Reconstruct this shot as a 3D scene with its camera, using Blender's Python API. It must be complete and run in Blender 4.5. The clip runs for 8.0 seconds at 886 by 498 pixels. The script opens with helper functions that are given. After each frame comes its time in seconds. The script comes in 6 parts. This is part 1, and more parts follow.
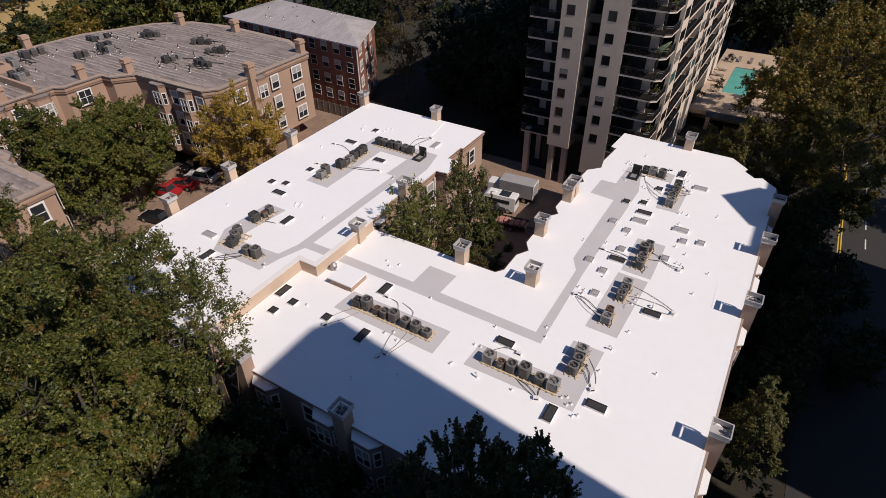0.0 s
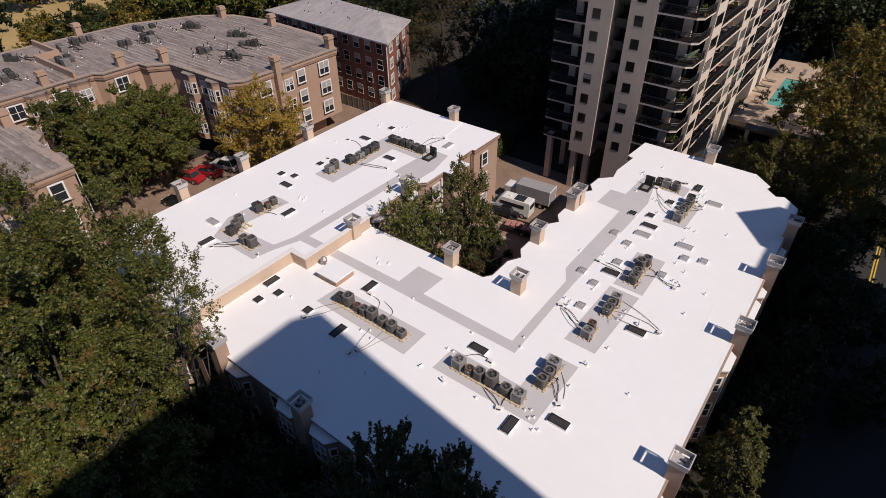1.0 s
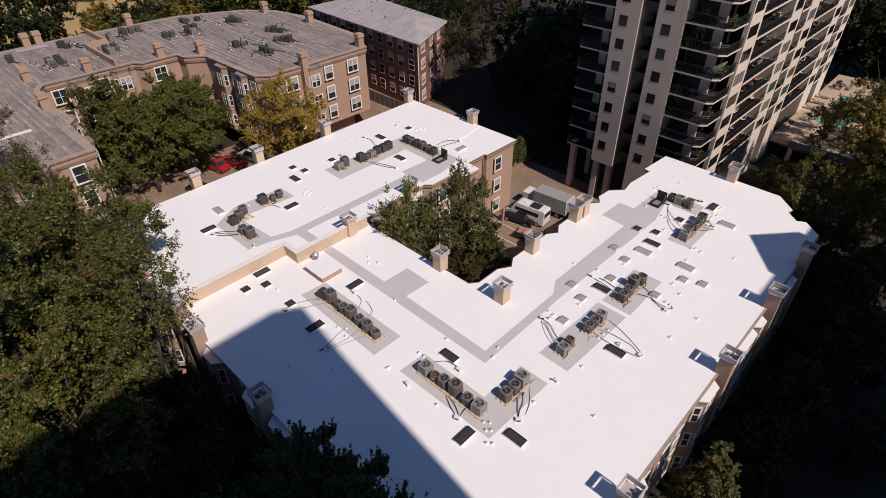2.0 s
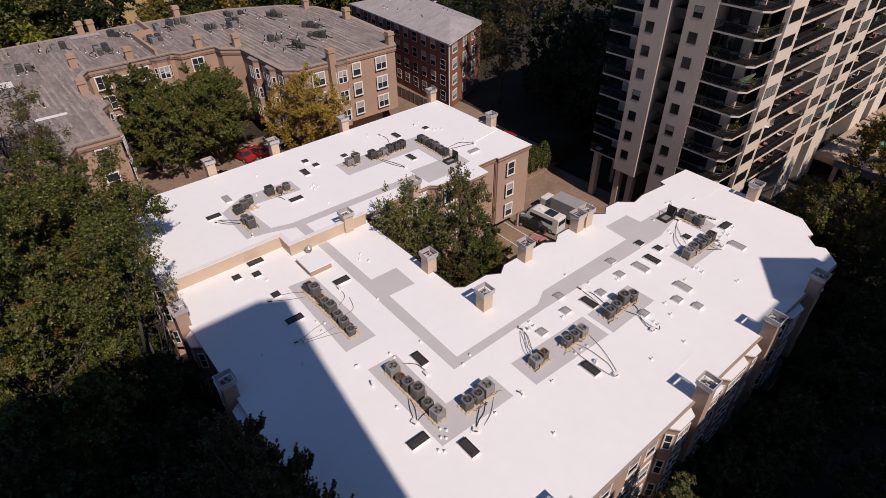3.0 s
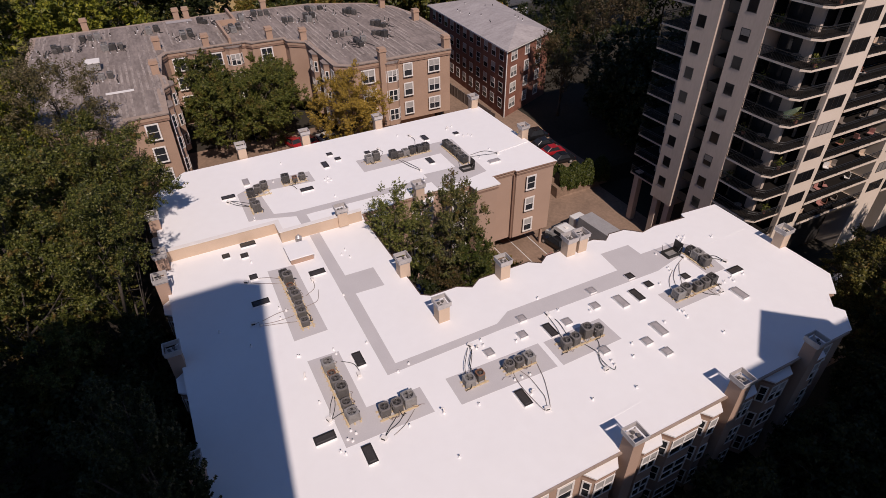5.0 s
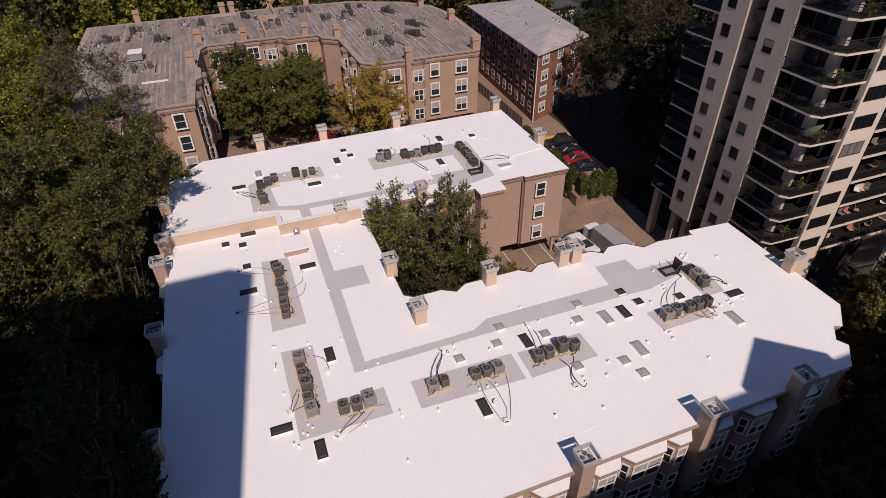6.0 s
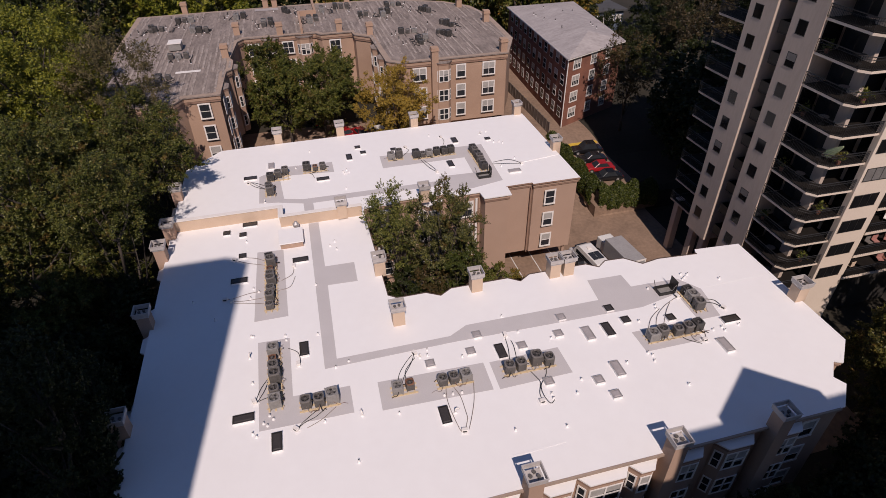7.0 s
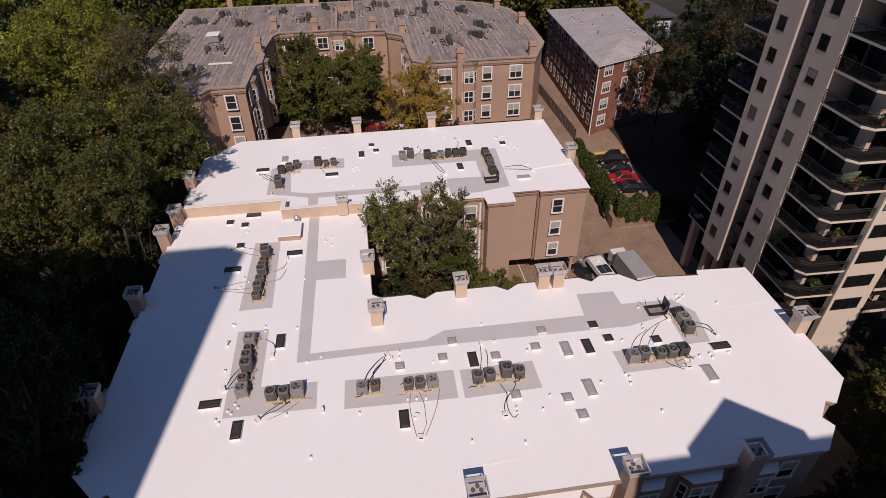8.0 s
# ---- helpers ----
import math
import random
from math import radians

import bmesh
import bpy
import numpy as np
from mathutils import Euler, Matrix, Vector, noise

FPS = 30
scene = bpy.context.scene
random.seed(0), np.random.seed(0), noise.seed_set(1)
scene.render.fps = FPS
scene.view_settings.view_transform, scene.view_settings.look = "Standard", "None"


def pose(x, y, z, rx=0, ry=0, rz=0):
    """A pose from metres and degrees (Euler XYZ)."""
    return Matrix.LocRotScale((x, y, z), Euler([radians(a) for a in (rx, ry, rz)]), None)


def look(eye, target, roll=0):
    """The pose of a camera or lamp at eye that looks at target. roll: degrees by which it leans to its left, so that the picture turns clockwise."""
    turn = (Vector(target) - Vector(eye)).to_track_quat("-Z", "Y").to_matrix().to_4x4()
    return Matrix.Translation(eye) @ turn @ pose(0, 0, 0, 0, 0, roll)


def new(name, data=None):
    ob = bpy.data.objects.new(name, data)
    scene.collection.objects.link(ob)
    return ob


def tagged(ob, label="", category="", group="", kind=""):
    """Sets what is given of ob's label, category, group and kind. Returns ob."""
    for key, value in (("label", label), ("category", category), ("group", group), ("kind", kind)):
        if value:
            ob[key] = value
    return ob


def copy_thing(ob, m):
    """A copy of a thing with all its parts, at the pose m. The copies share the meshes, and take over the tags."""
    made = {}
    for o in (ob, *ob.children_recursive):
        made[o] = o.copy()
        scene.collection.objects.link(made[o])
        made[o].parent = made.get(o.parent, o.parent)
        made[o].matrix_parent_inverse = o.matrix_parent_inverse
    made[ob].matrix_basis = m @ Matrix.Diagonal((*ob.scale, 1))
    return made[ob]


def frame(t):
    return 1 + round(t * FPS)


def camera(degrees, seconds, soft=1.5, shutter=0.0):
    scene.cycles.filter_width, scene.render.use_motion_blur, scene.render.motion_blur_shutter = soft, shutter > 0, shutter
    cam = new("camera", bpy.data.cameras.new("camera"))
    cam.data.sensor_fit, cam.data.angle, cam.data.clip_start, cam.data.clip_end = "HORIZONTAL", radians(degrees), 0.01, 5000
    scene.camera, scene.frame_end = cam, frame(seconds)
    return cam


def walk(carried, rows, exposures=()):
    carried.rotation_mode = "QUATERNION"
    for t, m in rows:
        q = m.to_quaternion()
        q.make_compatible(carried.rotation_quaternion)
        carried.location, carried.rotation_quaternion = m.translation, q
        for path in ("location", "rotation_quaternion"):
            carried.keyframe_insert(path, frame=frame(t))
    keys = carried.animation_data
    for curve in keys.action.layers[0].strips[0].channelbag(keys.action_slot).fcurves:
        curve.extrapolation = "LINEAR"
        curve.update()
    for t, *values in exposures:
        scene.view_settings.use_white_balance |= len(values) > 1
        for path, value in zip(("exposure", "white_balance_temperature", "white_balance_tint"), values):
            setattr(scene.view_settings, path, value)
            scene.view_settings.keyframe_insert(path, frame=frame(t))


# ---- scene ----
cam = camera(75.9, 8.0, soft=0.7)
PATH = [
    (0, (0.024, 1.068, 43.803), (-0.814, 2.431, 42.603), -0.6),
    (0.5, (2.167, 2.651, 43.781), (1.257, 3.966, 42.579), -0.6),
    (1, (4.232, 4.384, 43.770), (3.251, 5.647, 42.569), -0.7),
    (1.5, (6.212, 6.261, 43.760), (5.161, 7.469, 42.562), -0.7),
    (3, (11.539, 12.613, 43.728), (10.298, 13.625, 42.530), -0.8),
    (3.5, (13.045, 14.752, 43.717), (11.748, 15.698, 42.523), -0.9),
    (4, (14.465, 16.974, 43.752), (13.117, 17.851, 42.562), -0.8),
    (4.5, (15.824, 19.324, 43.817), (14.431, 20.129, 42.628), -0.7),
    (6, (19.137, 27.175, 43.879), (17.626, 27.731, 42.692), -1.0),
    (6.5, (19.798, 29.715, 43.908), (18.259, 30.190, 42.721), -0.9),
    (7, (20.291, 32.382, 43.908), (18.730, 32.771, 42.721), -0.9),
    (7.5, (20.623, 35.042, 43.922), (19.043, 35.346, 42.734), -0.8),
    (8, (20.871, 37.639, 43.924), (19.276, 37.859, 42.737), -0.7),
]
walk(cam, [(t, look(eye, target, roll)) for t, eye, target, roll in PATH], [(0, 0.0, 6600, 17), (4, -0.1, 6750, 22), (8, -0.18, 6800, 24)])

# ---- world, sun ----
SUN_WAY = Vector((0.90, -0.109, 1.0)).normalized()
world = bpy.data.worlds.new("sky_world")
scene.world = world
world.use_nodes = True
_wn = world.node_tree.nodes
_sky = _wn.new("ShaderNodeTexSky")
_sky.sky_type = "NISHITA"
_sky.sun_disc = False
_sky.sun_elevation = math.asin(SUN_WAY.z)
_sky.sun_rotation = math.atan2(SUN_WAY.x, SUN_WAY.y)
_sky.ozone_density, _sky.dust_density, _sky.air_density = 8.0, 0.1, 1.0
_wn["Background"].inputs[1].default_value = 0.074
world.node_tree.links.new(_sky.outputs[0], _wn["Background"].inputs[0])
_sun = bpy.data.lights.new("sun", "SUN")
_sun.energy, _sun.angle, _sun.color = 4.15, radians(0.4), (1.0, 0.94, 0.845)
sun = new("sun", _sun)
sun.matrix_world = look(Vector((0, 0, 60)) + SUN_WAY * 10, Vector((0, 0, 60)))


# ---- materials ----
def mat(name, a, b=None, rough=0.8, big=0.3, fine=8.0, bump=0.15, metal=0.0, spread=0.5, stretch=(1, 1, 1), island=None, obj_random=False, soft=0.0, spec=0.5, single=0.65):
    """A surface of two colours mixed by broad and fine noise, with a fine relief."""
    m = bpy.data.materials.new(name)
    m.use_nodes = True
    nt = m.node_tree
    nodes, link = nt.nodes, nt.links.new
    bs = nodes["Principled BSDF"]
    bs.inputs["Roughness"].default_value, bs.inputs["Metallic"].default_value = rough, metal
    bs.inputs["Specular IOR Level"].default_value = spec
    b = b or tuple(c * 0.8 for c in a)
    geo = nodes.new("ShaderNodeNewGeometry")
    mp = nodes.new("ShaderNodeMapping")
    mp.inputs["Scale"].default_value = stretch
    link(geo.outputs["Position"], mp.inputs[0])
    n1, n2 = nodes.new("ShaderNodeTexNoise"), nodes.new("ShaderNodeTexNoise")
    n1.inputs["Scale"].default_value, n2.inputs["Scale"].default_value = big, fine
    n1.inputs["Detail"].default_value, n2.inputs["Detail"].default_value = 5, 4
    link(mp.outputs[0], n1.inputs[0]), link(mp.outputs[0], n2.inputs[0])
    add = nodes.new("ShaderNodeMath")
    add.operation = "MULTIPLY_ADD"
    add.inputs[1].default_value = 0.5
    link(n2.outputs[0], add.inputs[0])
    half = nodes.new("ShaderNodeMath")
    half.operation = "MULTIPLY"
    half.inputs[1].default_value = 0.5
    link(n1.outputs[0], half.inputs[0]), link(half.outputs[0], add.inputs[2])
    fac = add.outputs[0]
    ramp = nodes.new("ShaderNodeValToRGB")
    ramp.color_ramp.elements[0].position, ramp.color_ramp.elements[1].position = 0.5 - spread * 0.3, 0.5 + spread * 0.3
    ramp.color_ramp.elements[0].color, ramp.color_ramp.elements[1].color = (*b, 1), (*a, 1)
    link(fac, ramp.inputs[0])
    colour = ramp.outputs[0]
    if island or obj_random:
        hue = nodes.new("ShaderNodeValToRGB")
        cols = island or [tuple(c * 0.8 for c in a), a]
        hue.color_ramp.elements[0].color, hue.color_ramp.elements[1].color = (*cols[0], 1), (*cols[-1], 1)
        for n, c in enumerate(cols[1:-1]):
            hue.color_ramp.elements.new((n + 1) / (len(cols) - 1)).color = (*c, 1)
        if obj_random:
            oi = nodes.new("ShaderNodeObjectInfo")
            link(oi.outputs["Random"], hue.inputs[0])
        else:
            link(geo.outputs["Random Per Island"], hue.inputs[0])
        mx = nodes.new("ShaderNodeMix")
        mx.data_type = "RGBA"
        mx.inputs[0].default_value = single
        link(colour, mx.inputs[6]), link(hue.outputs[0], mx.inputs[7])
        colour = mx.outputs[2]
    link(colour, bs.inputs["Base Color"])
    if bump:
        bp = nodes.new("ShaderNodeBump")
        bp.inputs["Strength"].default_value, bp.inputs["Distance"].default_value = bump, 0.02
        link(n2.outputs[0], bp.inputs["Height"]), link(bp.outputs[0], bs.inputs["Normal"])
    if soft:
        tr = nodes.new("ShaderNodeBsdfTranslucent")
        link(colour, tr.inputs[0])
        ms = nodes.new("ShaderNodeMixShader")
        ms.inputs[0].default_value = soft
        link(bs.outputs[0], ms.inputs[1]), link(tr.outputs[0], ms.inputs[2])
        link(ms.outputs[0], nodes["Material Output"].inputs[0])
    return m


def leafy(name, dark, mid, pale, soft=0.22, rusty=0.0):
    """Leaves that differ one by one, dull and a little see-through, with a few patches that have turned."""
    m = mat(name, mid, dark, 0.5, 0.22, 0.9, 0, island=[dark, dark, mid, mid, pale], soft=soft, spec=0.28, single=0.75)
    if rusty:
        nt = m.node_tree
        bs, tr = nt.nodes["Principled BSDF"], nt.nodes["Translucent BSDF"]
        plain = bs.inputs["Base Color"].links[0].from_socket
        geo = nt.nodes.new("ShaderNodeNewGeometry")
        spots = nt.nodes.new("ShaderNodeTexNoise")
        spots.inputs["Scale"].default_value, spots.inputs["Detail"].default_value = 0.85, 4
        ramp = nt.nodes.new("ShaderNodeValToRGB")
        ramp.color_ramp.elements[0].position, ramp.color_ramp.elements[1].position = 0.56, 0.68
        ramp.color_ramp.elements[1].color = (rusty, rusty, rusty, 1)
        mx = nt.nodes.new("ShaderNodeMix")
        mx.data_type = "RGBA"
        mx.inputs[7].default_value = (0.17, 0.085, 0.024, 1)
        nt.links.new(geo.outputs["Position"], spots.inputs[0]), nt.links.new(spots.outputs[0], ramp.inputs[0])
        nt.links.new(ramp.outputs[0], mx.inputs[0]), nt.links.new(plain, mx.inputs[6])
        nt.links.new(mx.outputs[2], bs.inputs["Base Color"]), nt.links.new(mx.outputs[2], tr.inputs[0])
    return m


M = {
    "membrane": mat("white_membrane", (0.82, 0.805, 0.792), (0.795, 0.777, 0.764), 0.6, 0.16, 1.2, 0.05),
    "pad": mat("grey_walkway", (0.525, 0.495, 0.49), (0.475, 0.448, 0.444), 0.8, 0.5, 14, 0.1),
    "stucco": mat("tan_stucco", (0.415, 0.28, 0.21), (0.37, 0.248, 0.182), 0.9, 0.35, 18, 0.25),
    "stucco_old": mat("weathered_tan_stucco", (0.42, 0.28, 0.20), (0.34, 0.22, 0.155), 0.9, 0.3, 14, 0.25),
    "cornice": mat("brown_cornice", (0.29, 0.175, 0.125), (0.24, 0.145, 0.103), 0.8, 1, 14, 0.1),
    "cream": mat("cream_stucco", (0.57, 0.43, 0.32), (0.51, 0.38, 0.28), 0.85, 0.8, 16, 0.2),
    "trim": mat("white_trim", (0.78, 0.74, 0.70), (0.70, 0.66, 0.62), 0.6, 1.5, 12, 0.05),
    "cap_metal": mat("pale_sheet_metal", (0.54, 0.505, 0.485), (0.41, 0.38, 0.365), 0.5, 2.0, 20, 0.05, 0.15),
    "metal": mat("galvanised_metal", (0.52, 0.50, 0.49), (0.40, 0.38, 0.37), 0.45, 2.0, 20, 0.05, 0.5),
    "dark_metal": mat("dark_metal", (0.035, 0.033, 0.032), (0.025, 0.023, 0.022), 0.45, 3, 20, 0.05, 0.3),
    "black": mat("black_plastic", (0.012, 0.012, 0.012), (0.008, 0.008, 0.008), 0.5, 3, 20, 0),
    "unit_grey": mat("grey_enamel", (0.185, 0.168, 0.157), (0.125, 0.113, 0.105), 0.5, 3, 25, 0.05),
    "unit_mid": mat("dull_grey_enamel", (0.125, 0.115, 0.108), (0.085, 0.078, 0.073), 0.5, 3, 25, 0.05),
    "unit_light": mat("pale_grey_enamel", (0.29, 0.275, 0.262), (0.20, 0.188, 0.178), 0.5, 3, 25, 0.05),
    "unit_dark": mat("charcoal_enamel", (0.075, 0.07, 0.067), (0.05, 0.046, 0.043), 0.5, 3, 25, 0.05),
    "rust": mat("rusty_steel", (0.26, 0.125, 0.07), (0.12, 0.06, 0.04), 0.85, 4, 25, 0.2),
    "timber": mat("pale_timber", (0.66, 0.52, 0.33), (0.50, 0.38, 0.23), 0.85, 2.0, 30, 0.2),
    "glass": mat("window_glass", (0.03, 0.033, 0.038), (0.02, 0.022, 0.026), 0.05, 0.5, 3, 0, 0.0, spec=0.35),
    "tinted": mat("tinted_dark_glass", (0.012, 0.012, 0.013), (0.008, 0.008, 0.009), 0.08, 0.5, 3, 0, 0.0, spec=0.2),
    "blind": mat("pale_blind", (0.42, 0.40, 0.38), (0.32, 0.30, 0.28), 0.35, 1, 10, 0),
    "tower_blind": mat("grey_curtain_behind_glass", (0.20, 0.19, 0.18), (0.14, 0.13, 0.125), 0.3, 1.2, 6, 0),
    "sky_dark": mat("smoked_dome", (0.06, 0.052, 0.048), (0.04, 0.035, 0.032), 0.25, 1, 10, 0),
    "sky_milk": mat("milky_dome", (0.40, 0.365, 0.36), (0.33, 0.30, 0.295), 0.3, 1, 10, 0),
    "old_roof": mat("weathered_grey_roof", (0.315, 0.258, 0.228), (0.13, 0.104, 0.09), 0.9, 0.35, 1.6, 0.25, spread=0.6, stretch=(0.55, 1.9, 1)),
    "old_rib": mat("pale_roof_rib", (0.42, 0.355, 0.315), (0.17, 0.138, 0.122), 0.9, 0.5, 2.5, 0.25, spread=0.5, stretch=(0.6, 2.0, 1)),
    "shingle": mat("grey_shingle", (0.41, 0.37, 0.36), (0.27, 0.24, 0.235), 0.9, 0.5, 3, 0.2, stretch=(1.6, 0.5, 1)),
    "dark_shingle": mat("dark_slate_shingle", (0.075, 0.075, 0.08), (0.05, 0.05, 0.055), 0.9, 0.5, 6, 0.2),
    "brick": mat("red_brick", (0.27, 0.112, 0.072), (0.165, 0.066, 0.045), 0.9, 0.6, 12, 0.3),
    # near-black: the shade of deep recesses is put into this colour
    "recess": mat("shade_darkened_recess_wall", (0.022, 0.019, 0.017), (0.015, 0.013, 0.012), 0.8, 0.3, 8, 0.1),
    # near-black balcony floor colour that stands in for shade
    "floor_shade": mat("shade_dark_balcony_floor", (0.018, 0.015, 0.013), (0.012, 0.010, 0.009), 0.85, 0.5, 8, 0.1, spec=0.1),
    "gutter": mat("dark_brown_gutter", (0.085, 0.055, 0.042), (0.065, 0.042, 0.032), 0.6, 1, 14, 0.05),
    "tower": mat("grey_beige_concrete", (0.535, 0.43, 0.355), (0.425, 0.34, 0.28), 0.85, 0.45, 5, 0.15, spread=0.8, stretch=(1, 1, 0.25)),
    # lighter copy of the tower concrete, with sunlight put into its colour
    "tower_lit": mat("sunlit_tower_concrete", (0.68, 0.575, 0.475), (0.62, 0.515, 0.415), 0.85, 0.25, 8, 0.15),
    "asphalt": mat("asphalt", (0.034, 0.031, 0.029), (0.024, 0.022, 0.021), 0.9, 0.15, 5, 0.2),
    "drive": mat("worn_concrete_drive", (0.30, 0.20, 0.138), (0.16, 0.106, 0.074), 0.9, 0.35, 2.2, 0.2, spread=0.7),
    "soil": mat("leaf_littered_soil", (0.034, 0.026, 0.016), (0.016, 0.014, 0.008), 1.0, 0.2, 2.5, 0.6),
    "field": mat("dry_grass", (0.45, 0.31, 0.12), (0.28, 0.19, 0.075), 1.0, 0.08, 1.2, 0.4, spread=0.8),
    "wood_fence": mat("grey_fence_boards", (0.22, 0.18, 0.15), (0.15, 0.12, 0.10), 0.9, 1, 12, 0.2),
    "bark": mat("bark", (0.075, 0.06, 0.047), (0.036, 0.029, 0.022), 0.95, 2, 9, 0.6, stretch=(1, 1, 0.2)),
    "leaf": leafy("green_leaves", (0.022, 0.03, 0.005), (0.086, 0.096, 0.016), (0.24, 0.215, 0.06), soft=0.16, rusty=0.6),
    "leaf_court": leafy("mid_green_leaves", (0.034, 0.04, 0.011), (0.108, 0.108, 0.029), (0.28, 0.25, 0.085), rusty=0.6),
    "leaf_hedge": leafy("ivy_leaves", (0.022, 0.034, 0.006), (0.062, 0.076, 0.013), (0.13, 0.13, 0.03)),
    "leaf_mid": leafy("fresh_green_leaves", (0.044, 0.062, 0.011), (0.115, 0.122, 0.022), (0.24, 0.21, 0.05), rusty=0.5),
    "leaf_pale": leafy("pale_green_leaves", (0.05, 0.062, 0.012), (0.15, 0.155, 0.034), (0.32, 0.29, 0.085)),
    # darker than real foliage: deep shade is put into the leaf colour
    "leaf_deep": leafy("shade_darkened_leaves", (0.011, 0.018, 0.004), (0.03, 0.038, 0.008), (0.06, 0.062, 0.014)),
    "leaf_bright": leafy("yellow_green_leaves", (0.06, 0.08, 0.008), (0.2, 0.2, 0.022), (0.38, 0.34, 0.045)),
    "leaf_yellow": leafy("golden_leaves", (0.19, 0.135, 0.027), (0.42, 0.275, 0.045), (0.56, 0.38, 0.085), 0.3),
    "leaf_autumn": leafy("autumn_mixed_leaves", (0.075, 0.075, 0.013), (0.19, 0.145, 0.024), (0.40, 0.18, 0.036)),
    "leaf_turning": leafy("olive_turning_leaves", (0.048, 0.05, 0.011), (0.118, 0.108, 0.022), (0.24, 0.18, 0.042), rusty=0.9),
    "leaf_rust": leafy("rust_red_leaves", (0.04, 0.036, 0.012), (0.082, 0.06, 0.02), (0.15, 0.075, 0.03)),
    "leaf_dun": leafy("dun_dry_leaves", (0.036, 0.031, 0.013), (0.082, 0.058, 0.027), (0.135, 0.092, 0.05)),
    "leaf_brown": leafy("brown_dry_leaves", (0.065, 0.06, 0.024), (0.135, 0.105, 0.045), (0.20, 0.155, 0.085)),
    "paint_red": mat("red_car_paint", (0.36, 0.018, 0.022), (0.30, 0.014, 0.018), 0.25, 1, 5, 0),
    "paint_black": mat("black_car_paint", (0.012, 0.012, 0.014), (0.009, 0.009, 0.01), 0.22, 1, 5, 0),
    "paint_white": mat("white_car_paint", (0.70, 0.69, 0.67), (0.62, 0.61, 0.59), 0.3, 1, 5, 0),
    "paint_grey": mat("grey_box_paint", (0.33, 0.32, 0.32), (0.27, 0.26, 0.26), 0.5, 1, 5, 0.05),
    "paint_yellow": mat("yellow_kerb_paint", (0.62, 0.40, 0.05), (0.50, 0.32, 0.04), 0.8, 2, 9, 0.1),
    "paint_blue": mat("blue_clapboard", (0.10, 0.13, 0.18), (0.08, 0.10, 0.14), 0.8, 1, 9, 0.1),
    "line": mat("road_line_paint", (0.65, 0.63, 0.60), (0.5, 0.48, 0.46), 0.8, 2, 9, 0.1),
    "rubber": mat("tyre_rubber", (0.02, 0.02, 0.02), (0.015, 0.015, 0.015), 0.9, 2, 9, 0),
    "pool": mat("pool_water", (0.11, 0.37, 0.31), (0.085, 0.31, 0.26), 0.15, 0.5, 3, 0.05, spec=0.25),
    "parasol": mat("pale_green_cloth", (0.55, 0.62, 0.36), (0.45, 0.52, 0.28), 0.9, 2, 12, 0.2),
    "paving": mat("tan_paving", (0.46, 0.34, 0.24), (0.36, 0.265, 0.185), 0.9, 0.5, 6, 0.2),
    "edge_tan": mat("worn_tan_flashing", (0.40, 0.30, 0.235), (0.27, 0.205, 0.165), 0.9, 0.6, 4, 0.2, spread=0.7),
    "earth": mat("courtyard_earth", (0.16, 0.10, 0.065), (0.075, 0.05, 0.032), 1.0, 0.4, 4, 0.5, spread=0.8),
    "paint_tarp": mat("blue_tarpaulin", (0.05, 0.10, 0.34), (0.035, 0.07, 0.26), 0.5, 2, 9, 0.2),
    "load_red": mat("faded_red_bundle", (0.42, 0.20, 0.17), (0.30, 0.13, 0.11), 0.8, 2, 9, 0.2),
    "copper": mat("copper_line", (0.30, 0.25, 0.22), (0.2, 0.16, 0.14), 0.5, 2, 9, 0.05, 0.3),
}


# ---- building blocks ----
def box(bm, x0, x1, y0, y1, z0, z1):
    v = [bm.verts.new((x, y, z)) for z in (z0, z1) for x, y in ((x0, y0), (x1, y0), (x1, y1), (x0, y1))]
    for f in ((3, 2, 1, 0), (4, 5, 6, 7), (0, 1, 5, 4), (1, 2, 6, 5), (2, 3, 7, 6), (3, 0, 4, 7)):
        bm.faces.new([v[i] for i in f])


def boxes(*rows):
    bm = bmesh.new()
    for r in rows:
        box(bm, *r)
    return bm


def prism(poly, z0, z1, bm=None):
    bm = bm or bmesh.new()
    lo, hi = [bm.verts.new((x, y, z0)) for x, y in poly], [bm.verts.new((x, y, z1)) for x, y in poly]
    bm.faces.new(hi), bm.faces.new(lo[::-1])
    for i in range(len(poly)):
        j = (i + 1) % len(poly)
        bm.faces.new((lo[i], lo[j], hi[j], hi[i]))
    return bm


def rod(bm, a, b, r0, r1=None, n=8):
    """A tapered rod from a to b."""
    a, b = Vector(a), Vector(b)
    r1 = r0 if r1 is None else r1
    q = (b - a).to_track_quat("Z", "Y")
    rings = []
    for p, r in ((a, r0), (b, r1)):
        rings.append([bm.verts.new(p + q @ Vector((r * math.cos(2 * math.pi * i / n), r * math.sin(2 * math.pi * i / n), 0))) for i in range(n)])
    for i in range(n):
        bm.faces.new((rings[0][i], rings[0][(i + 1) % n], rings[1][(i + 1) % n], rings[1][i]))
    bm.faces.new(rings[0][::-1]), bm.faces.new(rings[1])


